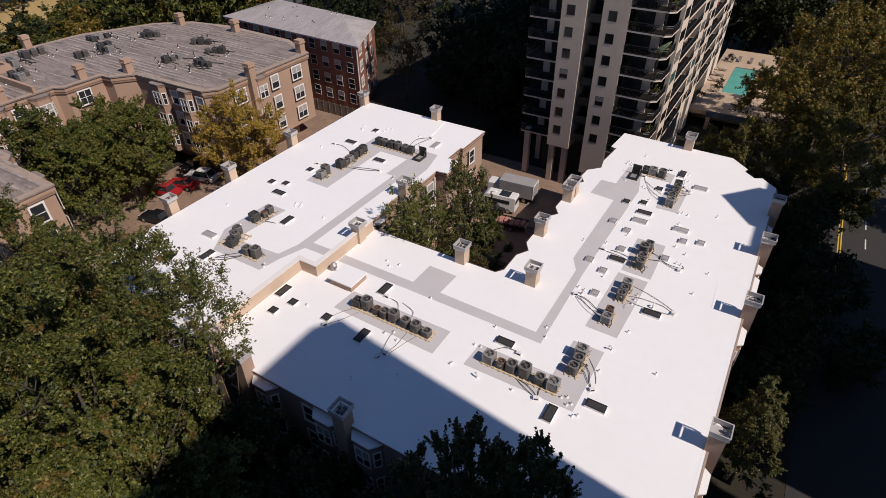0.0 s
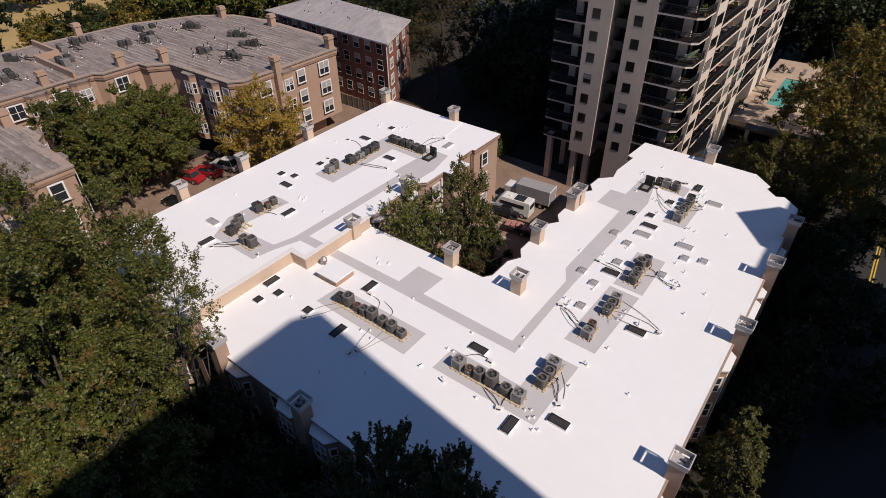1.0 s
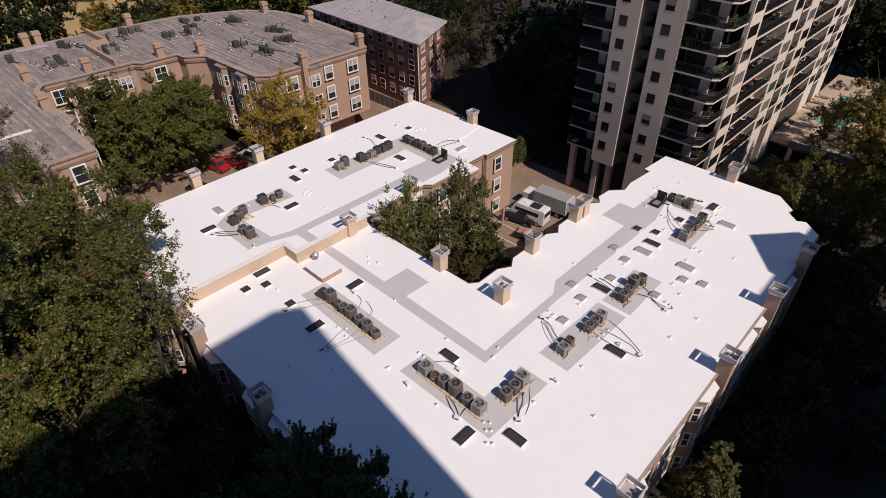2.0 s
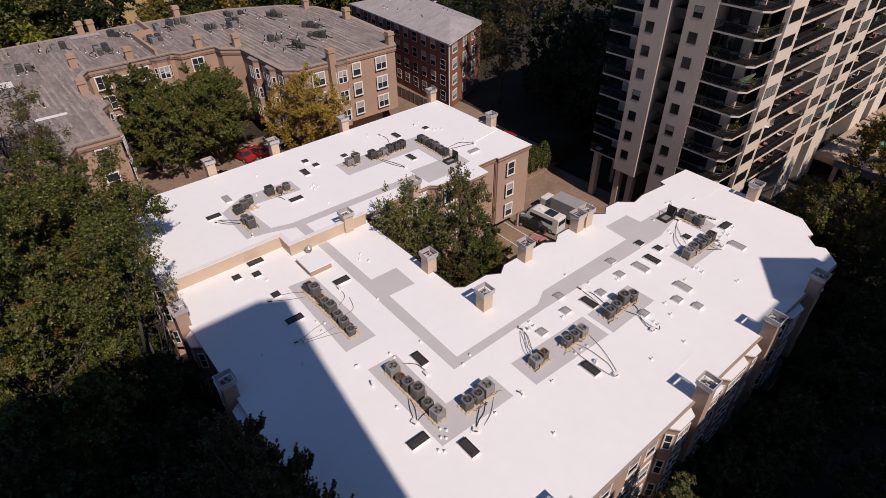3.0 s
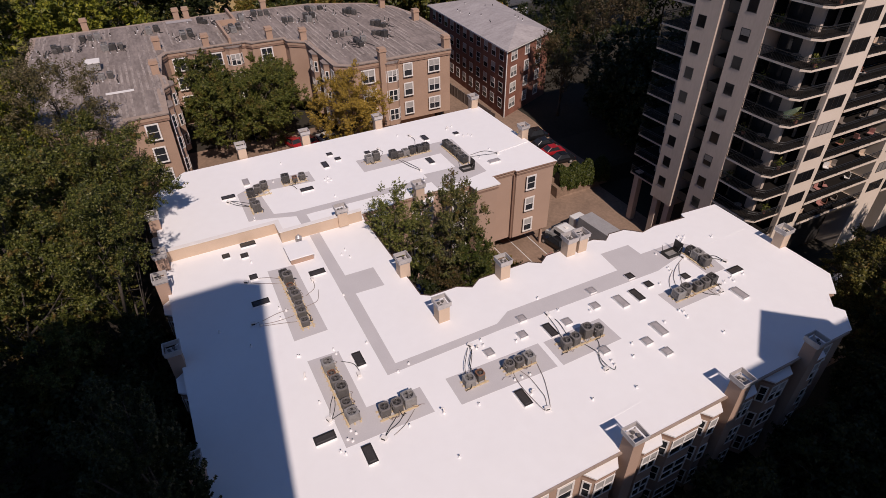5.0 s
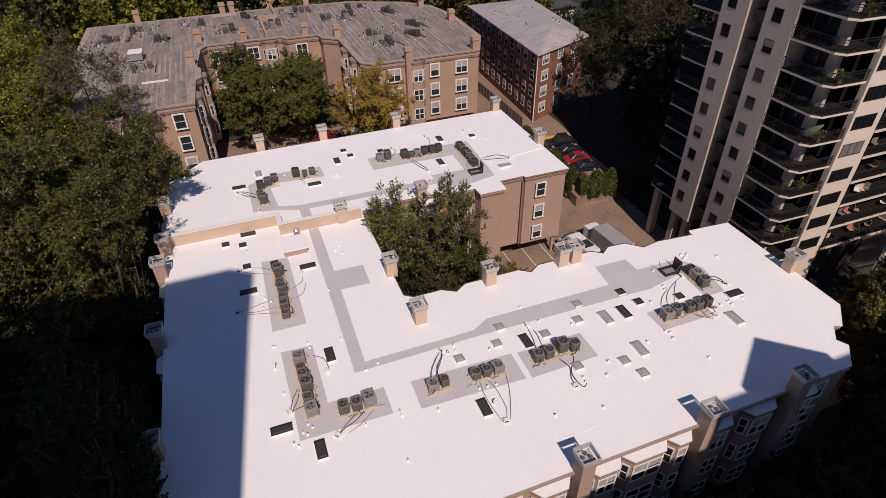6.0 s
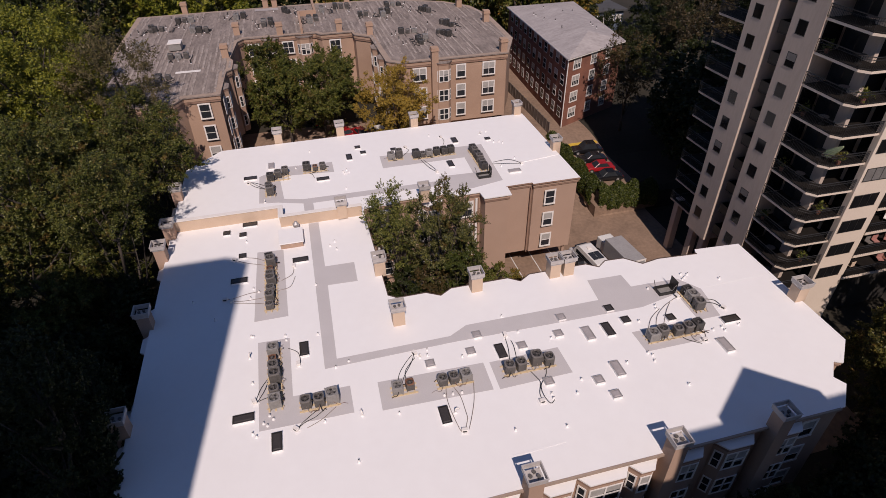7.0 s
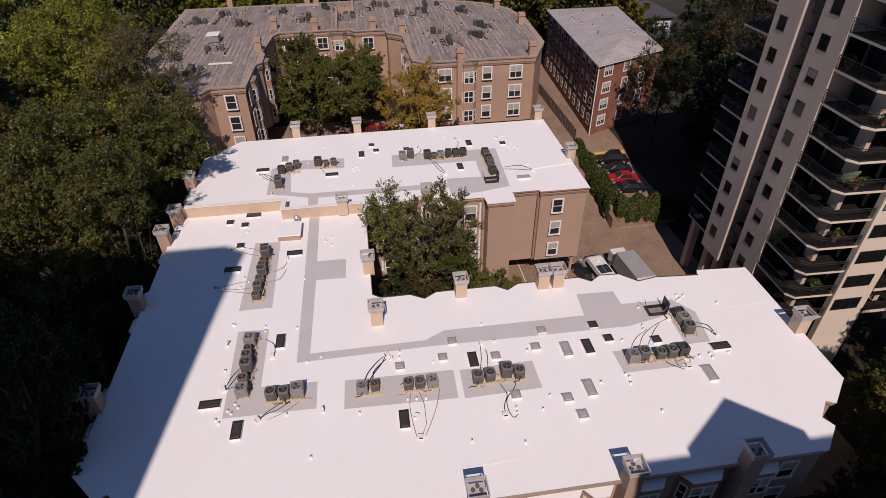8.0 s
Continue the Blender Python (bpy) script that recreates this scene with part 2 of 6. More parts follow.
def tube(points, r, n=6):
    """A smooth hose along points."""
    pts = [Vector(p) for p in points]
    fine = []
    for i in range(len(pts) - 1):
        p0, p1, p2, p3 = pts[max(i - 1, 0)], pts[i], pts[i + 1], pts[min(i + 2, len(pts) - 1)]
        for s in range(5):
            t = s / 5
            fine.append(0.5 * (2 * p1 + (p2 - p0) * t + (2 * p0 - 5 * p1 + 4 * p2 - p3) * t * t + (3 * p1 - p0 - 3 * p2 + p3) * t ** 3))
    fine.append(pts[-1])
    bm, rings = bmesh.new(), []
    for i, p in enumerate(fine):
        way = (fine[min(i + 1, len(fine) - 1)] - fine[max(i - 1, 0)]).normalized()
        q = way.to_track_quat("Z", "Y")
        rings.append([bm.verts.new(p + q @ Vector((r * math.cos(2 * math.pi * k / n), r * math.sin(2 * math.pi * k / n), 0))) for k in range(n)])
    for a, b in zip(rings, rings[1:]):
        for k in range(n):
            bm.faces.new((a[k], a[(k + 1) % n], b[(k + 1) % n], b[k]))
    bm.faces.new(rings[0][::-1]), bm.faces.new(rings[-1])
    return bm


def mesh_of(name, bm, material, bevel=0.0, smooth=False):
    if bevel:
        bmesh.ops.bevel(bm, geom=bm.edges[:], offset=bevel, segments=2, affect="EDGES", profile=0.6)
    me = bpy.data.meshes.new(name)
    bm.to_mesh(me)
    bm.free()
    for m in material if isinstance(material, (list, tuple)) else [material]:
        me.materials.append(m)
    if smooth:
        me.polygons.foreach_set("use_smooth", [True] * len(me.polygons))
    return me


def child(name, me, parent, m=None, label=""):
    ob = new(name, me)
    ob.parent = parent
    if m is not None:
        ob.matrix_basis = m
    return tagged(ob, label)


def part(name, bm, material, parent, label="", bevel=0.0, smooth=False, m=None):
    return child(name, mesh_of(name, bm, material, bevel, smooth), parent, m, label)


def thing(name, label, category, m=None, group="", kind=""):
    ob = new(name)
    if m is not None:
        ob.matrix_basis = m
    return tagged(ob, label, category, group, kind)


def solid(name, bm, material, label, category="", kind="", bevel=0.0, m=None, group="", smooth=False):
    ob = new(name, mesh_of(name, bm, material, bevel, smooth))
    if m is not None:
        ob.matrix_basis = m
    return tagged(ob, label, category, group, kind)


def ground_z(x, y):
    def ease(u):
        u = min(max(u, 0.0), 1.0)
        return u * u * (3 - 2 * u)
    z = 3.8 * ease((-38.0 - x) / 22.0)
    if y > 64:
        lot = 2.5 + 1.2 * ease((-52.0 - x) / 8.0)
        z += (max(lot, z) - z) * ease((y - 69.6) / 0.8) * ease((-39.4 - x) / 0.8)
    return z


# ---- ground ----
def make_ground():
    xs = [-900, -500, -300, -220] + [-170 + 2.0 * i for i in range(56)] + [-58 + 1.0 * i for i in range(40)] + [-17, -10, 0, 5, 15, 30, 60, 120, 250, 500, 900]
    ys = [-900, -400, -200, -120, -60, -30] + [-10 + 4 * i for i in range(18)] + [64, 66, 68, 69, 69.3, 69.6, 69.9, 70.2, 70.5, 71, 72, 74, 77, 80, 85, 90, 100, 120, 150, 200, 300, 500, 900]
    xs = sorted(set(xs))
    bm = bmesh.new()
    grid = [[bm.verts.new((x, y, ground_z(x, y))) for y in ys] for x in xs]
    for i in range(len(xs) - 1):
        for j in range(len(ys) - 1):
            f = bm.faces.new((grid[i][j], grid[i + 1][j], grid[i + 1][j + 1], grid[i][j + 1]))
            x, y = (xs[i] + xs[i + 1]) / 2, (ys[j] + ys[j + 1]) / 2
            f.material_index = 0
            if -100 < x < -28 and 60.5 < y < 77 or -72 < x < -44 and 18 < y < 66 or -38 < x < 0 and 60.5 < y < 76 or -36 < x < -21 and 51 < y < 61:
                f.material_index = 1
            if x < -135 and 30 < y < 110:
                f.material_index = 2
    return solid("ground", bm, [M["soil"], M["drive"], M["field"]], "sloping ground with worn drive, soil and dry grass", kind="structure")


make_ground()
solid("road", boxes((10.5, 21.0, -300, 400, 0.01, 0.03)), M["asphalt"], "dark asphalt street along the building", kind="structure")
for k in range(14):
    solid("road_marking", boxes((15.6, 15.75, 78 + 5 * k, 80.5 + 5 * k, 0.034, 0.038)), M["line"], "white dashed lane line on asphalt", kind="structure")
solid("road_marking", boxes((12.9, 13.05, 70, 200, 0.034, 0.038)), M["paint_yellow"], "yellow line on the asphalt street", kind="structure")
solid("road_marking", boxes((12.6, 12.75, 70, 200, 0.034, 0.038)), M["paint_yellow"], "yellow line on the asphalt street", kind="structure")


# ---- windows ----
WIN = {}


def window_meshes(w, h, style):
    key = (round(w, 2), round(h, 2), style)
    if key not in WIN:
        t, out, sill = {"tower": (0.05, 0.012, 0.03), "wide": (0.05, 0.04, 0.045), "thin": (0.06, 0.04, 0.06)}.get(style, (0.18, 0.06, 0.09))
        fr = boxes((-w / 2 - t, w / 2 + t, -out, 0.0, h / 2, h / 2 + t), (-w / 2 - t - 0.02, w / 2 + t + 0.02, -sill, 0.0, -h / 2 - t, -h / 2),
                   (-w / 2 - t, -w / 2, -out, 0.0, -h / 2, h / 2), (w / 2, w / 2 + t, -out, 0.0, -h / 2, h / 2))
        bars = bmesh.new()
        if style in ("double", "thin"):
            box(bars, -w / 2, w / 2, -0.055, -0.01, -0.03, 0.03)
        if style in ("pair", "brick"):
            box(bars, -0.04, 0.04, -0.06, -0.01, -h / 2, h / 2)
            box(bars, -w / 2, w / 2, -0.05, -0.012, -0.025, 0.025)
        if style == "brick":
            for s in (-1, 1):
                box(bars, s * w / 4 - 0.02, s * w / 4 + 0.02, -0.05, -0.012, -h / 2, h / 2)
        if style == "wide":
            box(bars, -0.03, 0.03, -0.05, -0.01, -h / 2, h / 2)
        deep = 0.006 if style == "tower" else 0.03
        pane = boxes((-w / 2, w / 2, -deep, -0.002, -h / 2, h / 2))
        blind = boxes((-w / 2 + 0.02, w / 2 - 0.02, -deep - 0.004, -deep - 0.001, -h / 2 + 0.02 if style == "wide" else -0.05, h / 2 - 0.02))
        dark = M["unit_dark"] if style == "tower" else M["dark_metal"] if style == "wide" else M["trim"]
        WIN[key] = (mesh_of("window", fr, dark), mesh_of("sash", bars, dark), mesh_of("pane", pane, M["tinted"] if style in ("tower", "wide") else M["glass"]), mesh_of("blind", blind, M["tower_blind"] if style in ("tower", "wide") else M["blind"]))
    return WIN[key]


def window(parent, x, y, z, rz, w, h, style="double", blind=False):
    """A window whose outside looks along -y turned by rz degrees."""
    fr, bars, pane, bl = window_meshes(w, h, style)
    win = child("window", fr, parent, pose(x, y, z, 0, 0, rz))
    child("pane", pane, win)
    if style == "wide":
        for s in (-1, 1):
            child("mullion", bars, win, pose(s * w / 6, 0, 0))
    elif len(bars.polygons):
        child("sash", bars, win)
    if blind:
        child("blind", bl, win)
    return win


EAST, NORTH, WEST, SOUTH = 90, 180, -90, 0


# ---- the white-roofed apartment building ----
ROOF, UP = 12.0, 12.22
LOW = [(-31.5, 17.6), (-2.2, 17.6), (-0.35, 19.4), (-0.75, 20.05), (0.65, 21.4), (1.5, 21.0), (3.02, 22.55), (3.02, 64.65), (1.5, 66.2), (0.75, 65.8), (-0.6, 67.1), (-0.3, 67.7), (-2.1, 69.6), (-14.9, 69.9), (-15.2, 65.6), (-14.5, 65.3),
       (-14.8, 61.5), (-14.5, 59.7), (-15.7, 58.4), (-15.8, 56.7), (-15.1, 55.7), (-15.8, 54.7), (-15.8, 49.3), (-15.1, 48.2), (-15.8, 47.2), (-15.8, 42.1), (-15.1, 41.0),
       (-15.8, 39.8), (-15.8, 37.3), (-16.4, 36.5), (-29.6, 36.4), (-29.6, 28.2), (-31.5, 28.2)]
HIGH = [(-31.6, 17.6), (-31.6, 28.3), (-29.7, 28.3), (-29.7, 36.4), (-30.7, 36.5), (-30.7, 40.0), (-31.2, 40.6), (-31.2, 45.6), (-30.5, 46.3), (-30.5, 49.3), (-29.1, 49.4), (-29.1, 52.3), (-30.85, 52.4),
        (-30.85, 55.5), (-30.5, 55.55), (-30.5, 61.0), (-48.9, 61.1), (-48.4, 21.5), (-44.3, 17.8)]


def grow(poly, d):
    """A polygon set out by d (counter-clockwise corners)."""
    out, n = [], len(poly)
    for i in range(n):
        p, q, r = Vector(poly[i - 1]), Vector(poly[i]), Vector(poly[(i + 1) % n])
        a, b = (q - p).normalized(), (r - q).normalized()
        na, nb = Vector((a.y, -a.x)), Vector((b.y, -b.x))
        k = (na + nb) / max(1 + na.dot(nb), 0.35)
        out.append(tuple(q + k * d))
    return out


def ccw(poly):
    area = sum(a[0] * b[1] - b[0] * a[1] for a, b in zip(poly, poly[1:] + poly[:1]))
    return poly if area > 0 else poly[::-1]


LOW, HIGH = ccw(LOW), ccw(HIGH)
home = thing("apartment_building", "tan stucco apartment building with a flat white membrane roof", "building")
part("wall", prism(grow(LOW, -0.12), 2.6, ROOF - 0.02), M["stucco"], home)
part("wall", prism(grow(HIGH, -0.12), 2.75, UP - 0.02), M["stucco"], home)
part("wall", prism(grow(LOW, -2.2), -0.2, 2.6), M["stucco"], home, "recessed ground-floor wall behind the carport")
# the dark under the carport is painted on with the recess colour
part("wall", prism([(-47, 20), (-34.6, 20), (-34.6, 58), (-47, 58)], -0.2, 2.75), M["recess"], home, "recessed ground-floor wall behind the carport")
part("wall", prism(ccw([(-34, 36.6), (-30.85, 36.6), (-30.85, 40.0), (-31.35, 40.6), (-31.35, 45.6), (-30.65, 46.3), (-30.65, 49.45), (-29.25, 49.55), (-29.25, 52.2), (-34, 52.2)]), -0.2, 2.75), M["stucco"], home)
part("cornice", prism(grow(LOW, -0.02), ROOF - 0.55, ROOF - 0.12), M["cornice"], home, "brown moulded cornice")
part("cornice", prism(grow(HIGH, -0.02), UP - 0.62, UP - 0.16), M["cornice"], home, "brown moulded cornice")
part("cornice", prism(grow(LOW, 0.05), ROOF - 0.36, ROOF - 0.24), M["stucco"], home, "tan cornice band")
part("cornice", prism(grow(HIGH, 0.05), UP - 0.4, UP - 0.28), M["stucco"], home, "tan cornice band")
part("roof", prism(grow(LOW, 0.1), ROOF - 0.1, ROOF), M["membrane"], home, "white membrane roof")
part("roof", prism(grow(HIGH, 0.1), UP - 0.12, UP), M["membrane"], home, "white membrane roof")
for x, y in ((-31.3, 60.5), (-38, 60.5), (-44, 60.5)):
    part("post", boxes((x - 0.15, x + 0.15, y - 0.15, y + 0.15, -0.1, 2.8)), M["stucco"], home, bevel=0.01)


def edge_lip(poly, z, name, label):
    """A low raised rim along a roof's edge."""
    bm, a, b = bmesh.new(), grow(poly, 0.11), grow(poly, -0.12)
    n = len(poly)
    va = [[bm.verts.new((x, y, zz)) for x, y in ring] for ring, zz in ((a, z - 0.08), (a, z + 0.006), (b, z + 0.006), (b, z - 0.02))]
    for r in range(3):
        for i in range(n):
            j = (i + 1) % n
            bm.faces.new((va[r][i], va[r][j], va[r + 1][j], va[r + 1][i]))
    part(name, bm, M["membrane"], home, label)


edge_lip(LOW, ROOF, "roof_edge", "white membrane roof edge")
edge_lip(HIGH, UP, "roof_edge", "white membrane roof edge")
def strip(points, off0, off1, z0, z1):
    """A band along a line of points, set out to its left."""
    bm, pts = bmesh.new(), [Vector(p) for p in points]
    rings = []
    for i, q in enumerate(pts):
        a, b = (q - pts[max(i - 1, 0)]), (pts[min(i + 1, len(pts) - 1)] - q)
        way = (a.normalized() + b.normalized()).normalized()
        nrm = Vector((-way.y, way.x))
        rings.append([bm.verts.new((*(q + nrm * o), z)) for o, z in ((off0, z0), (off1, z0), (off1, z1), (off0, z1))])
    for a, b in zip(rings, rings[1:]):
        for i in range(4):
            bm.faces.new((a[i], b[i], b[(i + 1) % 4], a[(i + 1) % 4]))
    bm.faces.new(rings[0]), bm.faces.new(rings[-1][::-1])
    return bm


COURT = [(-29.4, 36.4), (-16.4, 36.5), (-15.8, 37.3), (-15.8, 39.8), (-15.1, 41.0), (-15.8, 42.1), (-15.8, 47.2), (-15.1, 48.2), (-15.8, 49.3), (-15.8, 54.7), (-15.1, 55.7), (-15.8, 56.7), (-15.7, 58.4), (-14.5, 59.7), (-14.8, 61.5), (-14.5, 65.3)]
part("gutter", strip(COURT, 0.115, 0.2, ROOF - 0.14, ROOF + 0.05), M["gutter"], home, "dark brown gutter along the courtyard edge")
part("gutter", strip([(-30.5, 61.0), (-30.5, 55.55), (-30.85, 55.5), (-30.85, 52.4)], 0.115, 0.19, UP - 0.12, UP + 0.03), M["cornice"], home, "dark brown gutter")
EDGE = [(3.02, 22.9), (3.02, 64.3)]
part("drip_edge", strip(EDGE, -0.24, -0.1, ROOF - 0.16, ROOF + 0.03), M["edge_tan"], home, "worn tan metal edge along the street side")
# the fire wall between the two roofs
part("parapet", boxes((-31.75, -31.4, 17.8, 28.45, ROOF - 0.1, 13.2), (-31.4, -29.9, 28.1, 28.45, ROOF - 0.1, 13.2), (-29.9, -29.55, 28.1, 36.3, ROOF - 0.1, 13.2)), M["cream"], home, "cream stucco parapet wall")
part("coping", boxes((-31.82, -31.33, 17.75, 28.0, 13.2, 13.27), (-31.82, -29.95, 28.0, 28.5, 13.2, 13.27), (-29.95, -29.48, 28.0, 36.35, 13.2, 13.27)), M["trim"], home, "pale metal coping")

# windows of the tan walls
for z in (10.25, 7.3, 4.35):
    window(home, -30.38, 57.6, z, EAST, 1.0, 1.6, blind=z < 9)
    window(home, -30.38, 47.8, z, EAST, 1.1, 1.7, blind=True)
    window(home, -31.08, 43.2, z, EAST, 1.1, 1.6, "pair")
    window(home, -30.58, 38.4, z, EAST, 1.1, 1.6, "pair")
    for x in (-19.0, -22.5, -26.0):
        window(home, x, 36.28, z, NORTH, 1.1, 1.6, "pair")
    for y in (39.0, 44.5, 51.5, 58.0, 63.0):
        window(home, -15.7 if y < 57 else -14.5, y, z, WEST, 1.1, 1.6, "pair")
    for x in (-46.2, -41.0, -34.5):
        window(home, x, 60.95, z, NORTH, 1.1, 1.6, "pair")
    for y in (32.4, 35.4, 37.4, 62.6):
        window(home, 2.9, y, z - 0.2, EAST, 1.0, 1.55, blind=y > 30)
    for x in (-4.2, -13.0, -21.5, -30.2, -34.0, -41.5):
        window(home, x, 17.72, z - 0.2, SOUTH, 1.0, 1.55)
part("downpipe", boxes((-30.74, -30.6, 55.28, 55.42, 2.8, 11.7)), M["cornice"], home)
part("corner_board", boxes((-30.4, -30.33, 48.75, 48.98, 2.8, 11.5)), M["trim"], home, "white corner board")
part("downpipe", boxes((-30.66, -30.5, 49.05, 49.2, 0.0, 11.4)), M["cornice"], home)


def bay(x, y, w, rz, d=0.72, top=11.5, owner=None, levels=(9.9, 6.95, 4.0), foot_z=2.6, wall="stucco", lid="membrane"):
    """A three-sided bay with a small white roof, three storeys of windows and tan aprons; it stands out along -y turned by rz."""
    m = pose(x, y, 0, 0, 0, rz)
    foot = ccw([(-w / 2, 0), (-w / 2 + 0.55, -d), (w / 2 - 0.55, -d), (w / 2, 0)])
    b = child("bay", mesh_of("bay", prism(foot, foot_z, top - 0.12), M[wall]), owner or home, m, "three-sided bay with white-framed windows")
    child("bay_roof", mesh_of("bay_roof", prism(grow(foot, 0.12), top - 0.12, top), M[lid]), b, None, "small flat bay roof")
    child("bay_cornice", mesh_of("bay_cornice", prism(grow(foot, 0.05), top - 0.4, top - 0.13), M["cornice"]), b)
    ang = math.degrees(math.atan2(d, 0.55))
    for z in levels:
        wins = boxes((-w / 2 + 0.62, w / 2 - 0.62, -d - 0.02, -d + 0.02, z - 0.8, z + 0.8))
        pn = child("pane", mesh_of("pane", wins, M["glass"]), b)
        fr = bmesh.new()
        n = 2 if w > 2.2 else 1
        step = (w - 1.2) / n
        for k in range(n + 1):
            xx = -w / 2 + 0.6 + step * k
            box(fr, xx - 0.06, xx + 0.06, -d - 0.07, -d - 0.021, z - 0.86, z + 0.86)
        for zz in (z - 0.86, z, z + 0.86):
            box(fr, -w / 2 + 0.54, w / 2 - 0.54, -d - 0.06, -d - 0.022, zz - 0.05, zz + 0.05)
        child("window_frame", mesh_of("window_frame", fr, M["trim"]), b)
        if z == levels[0]:
            for k in range(n):
                xx = -w / 2 + 0.6 + step * k
                child("blind", mesh_of("blind", boxes((xx + 0.07, xx + step - 0.07, -d - 0.0205 - 0.004, -d - 0.0205, z - 0.3 + 0.25 * ((k + int(x * 3 + y)) % 3), z + 0.8)), M["blind"]), b)
        side_w = math.hypot(d, 0.55) - 0.3
        for s in (-1, 1):
            sm = pose(s * (w / 2 - 0.275), -d / 2, z, 0, 0, s * ang) @ pose(0, -0.02, 0)
            fr2 = boxes((-side_w / 2, side_w / 2, -0.05, 0, 0.72, 0.84), (-side_w / 2, side_w / 2, -0.05, 0, -0.84, -0.72), (-side_w / 2, -side_w / 2 + 0.1, -0.05, 0, -0.72, 0.72),
                        (side_w / 2 - 0.1, side_w / 2, -0.05, 0, -0.72, 0.72), (-side_w / 2, side_w / 2, -0.045, 0, -0.03, 0.03))
            child("window_frame", mesh_of("window_frame", fr2, M["trim"]), b, sm)
            child("pane", mesh_of("pane", boxes((-side_w / 2 + 0.05, side_w / 2 - 0.05, -0.02, 0.01, -0.75, 0.75)), M["glass"]), b, sm)


for y, w in ((25.6, 2.4), (29.5, 2.6), (39.9, 2.7), (43.7, 2.5), (46.8, 3.4), (49.55, 1.9), (52.7, 2.4), (56.3, 2.8), (60.2, 2.5)):
    bay(2.9, y, w, EAST)
for x, w in ((-5.9, 2.3), (-9.2, 2.4), (-16.2, 2.4), (-19.6, 2.4), (-25.4, 2.3), (-36.4, 2.4), (-39.2, 2.4)):
    bay(x, 17.72, w, SOUTH)
for y in (38.6, 44.0):
    bay(-31.1, y, 2.2, EAST, 0.8, 11.5)


# chimneys
def chimney(x, y, foot, top, deep=False, w=0.96, tone="cream"):
    c = child("chimney", mesh_of("chimney", boxes((-w / 2, w / 2, -w / 2, w / 2, (0.0 if deep else foot - 0.1), top - 0.56)), M[tone]), home, pose(x, y, 0), "square stucco chimney with a metal cap")
    h = w / 2 + 0.12
    child("cap_plate", mesh_of("cap_plate", boxes((-w / 2 - 0.04, w / 2 + 0.04, -w / 2 - 0.04, w / 2 + 0.04, top - 0.56, top - 0.5)), M["cap_metal"]), c, None, "flat sheet-metal chimney top")
    shroud, rings = bmesh.new(), []
    for q, z in ((h, top - 0.4), (h, top - 0.03), (h + 0.03, top - 0.03), (h + 0.03, top), (h - 0.04, top), (h - 0.04, top - 0.4)):
        rings.append([shroud.verts.new((sx * q, sy * q, z)) for sx, sy in ((-1, -1), (1, -1), (1, 1), (-1, 1))])
    for a, b in zip(rings, rings[1:] + rings[:1]):
        for i in range(4):
            shroud.faces.new((a[i], a[(i + 1) % 4], b[(i + 1) % 4], b[i]))
    child("chimney_cap", mesh_of("chimney_cap", shroud, M["cap_metal"]), c, None, "open sheet-metal shroud round the flues")
    for sx, sy in ((-1, -1), (1, -1), (1, 1), (-1, 1)):
        q = w / 2 - 0.02
        child("leg", mesh_of("leg", boxes((sx * q - 0.04, sx * q + 0.04, sy * q - 0.04, sy * q + 0.04, top - 0.5, top - 0.36)), M["cap_metal"]), c)
    rnd = random.Random(int(x * 13 + y * 7))
    spin = rnd.uniform(0, 6)
    for k in range(rnd.choice((2, 3, 3, 4))):
        fx, fy = 0.24 * math.cos(1.7 * k + spin), 0.24 * math.sin(1.7 * k + spin)
        bm = bmesh.new()
        tall = rnd.uniform(0.1, 0.17)
        rod(bm, (fx, fy, top - 0.5), (fx, fy, top - 0.5 + tall), 0.07, n=10)
        rod(bm, (fx, fy, top - 0.5 + tall), (fx, fy, top - 0.44 + tall), 0.125, 0.11, n=12)
        child("flue", mesh_of("flue", bm, M["unit_mid"]), c, None, "grey metal flue")


for x, y in ((-13.05, 36.9), (-15.35, 44.1), (-15.35, 51.25), (-15.35, 52.55), (-19.75, 36.5)):
    chimney(x, y, ROOF, 14.0)
chimney(-7.1, 69.55, ROOF, 13.95, True)
for y in (27.95, 41.85, 51.3, 59.0):
    chimney(3.42, y, ROOF, 14.05, True, tone="stucco")
for x in (-7.4, -17.8, -27.0):
    chimney(x, 17.3, ROOF, 13.9, True, tone="stucco")
chimney(-30.7, 17.6, ROOF, 13.9, True, tone="stucco")
chimney(-37.7, 17.6, UP, 13.95, True, tone="stucco")
for y in (28.4, 36.2, 45.95, 60.4):
    chimney(-49.2, y, UP, 14.0, True)
chimney(-37.8, 61.2, UP, 13.9, True)
chimney(-29.75, 34.3, UP, 14.2)
chimney(-30.5, 43.1, UP, 14.15)

# raised hatch box beside the parapet
hb = thing("roof_curb_box", "low white-topped roof box with tan sides", "roof box", pose(-26.85, 29.05, ROOF))
part("side", boxes((-1.15, 1.15, -1.05, 1.05, -0.02, 0.55)), M["stucco"], hb)
part("lid", boxes((-1.25, 1.25, -1.15, 1.15, 0.55, 0.66)), M["membrane"], hb, "white membrane lid", bevel=0.02)


# ---- grey walkway pads on the roof ----
def pad(poly, z):
    solid("walkway_pad", prism(ccw(poly), z + 0.002, z + 0.01), M["pad"], "grey walkway membrane laid on the white roof", "walkway pad", "structure")


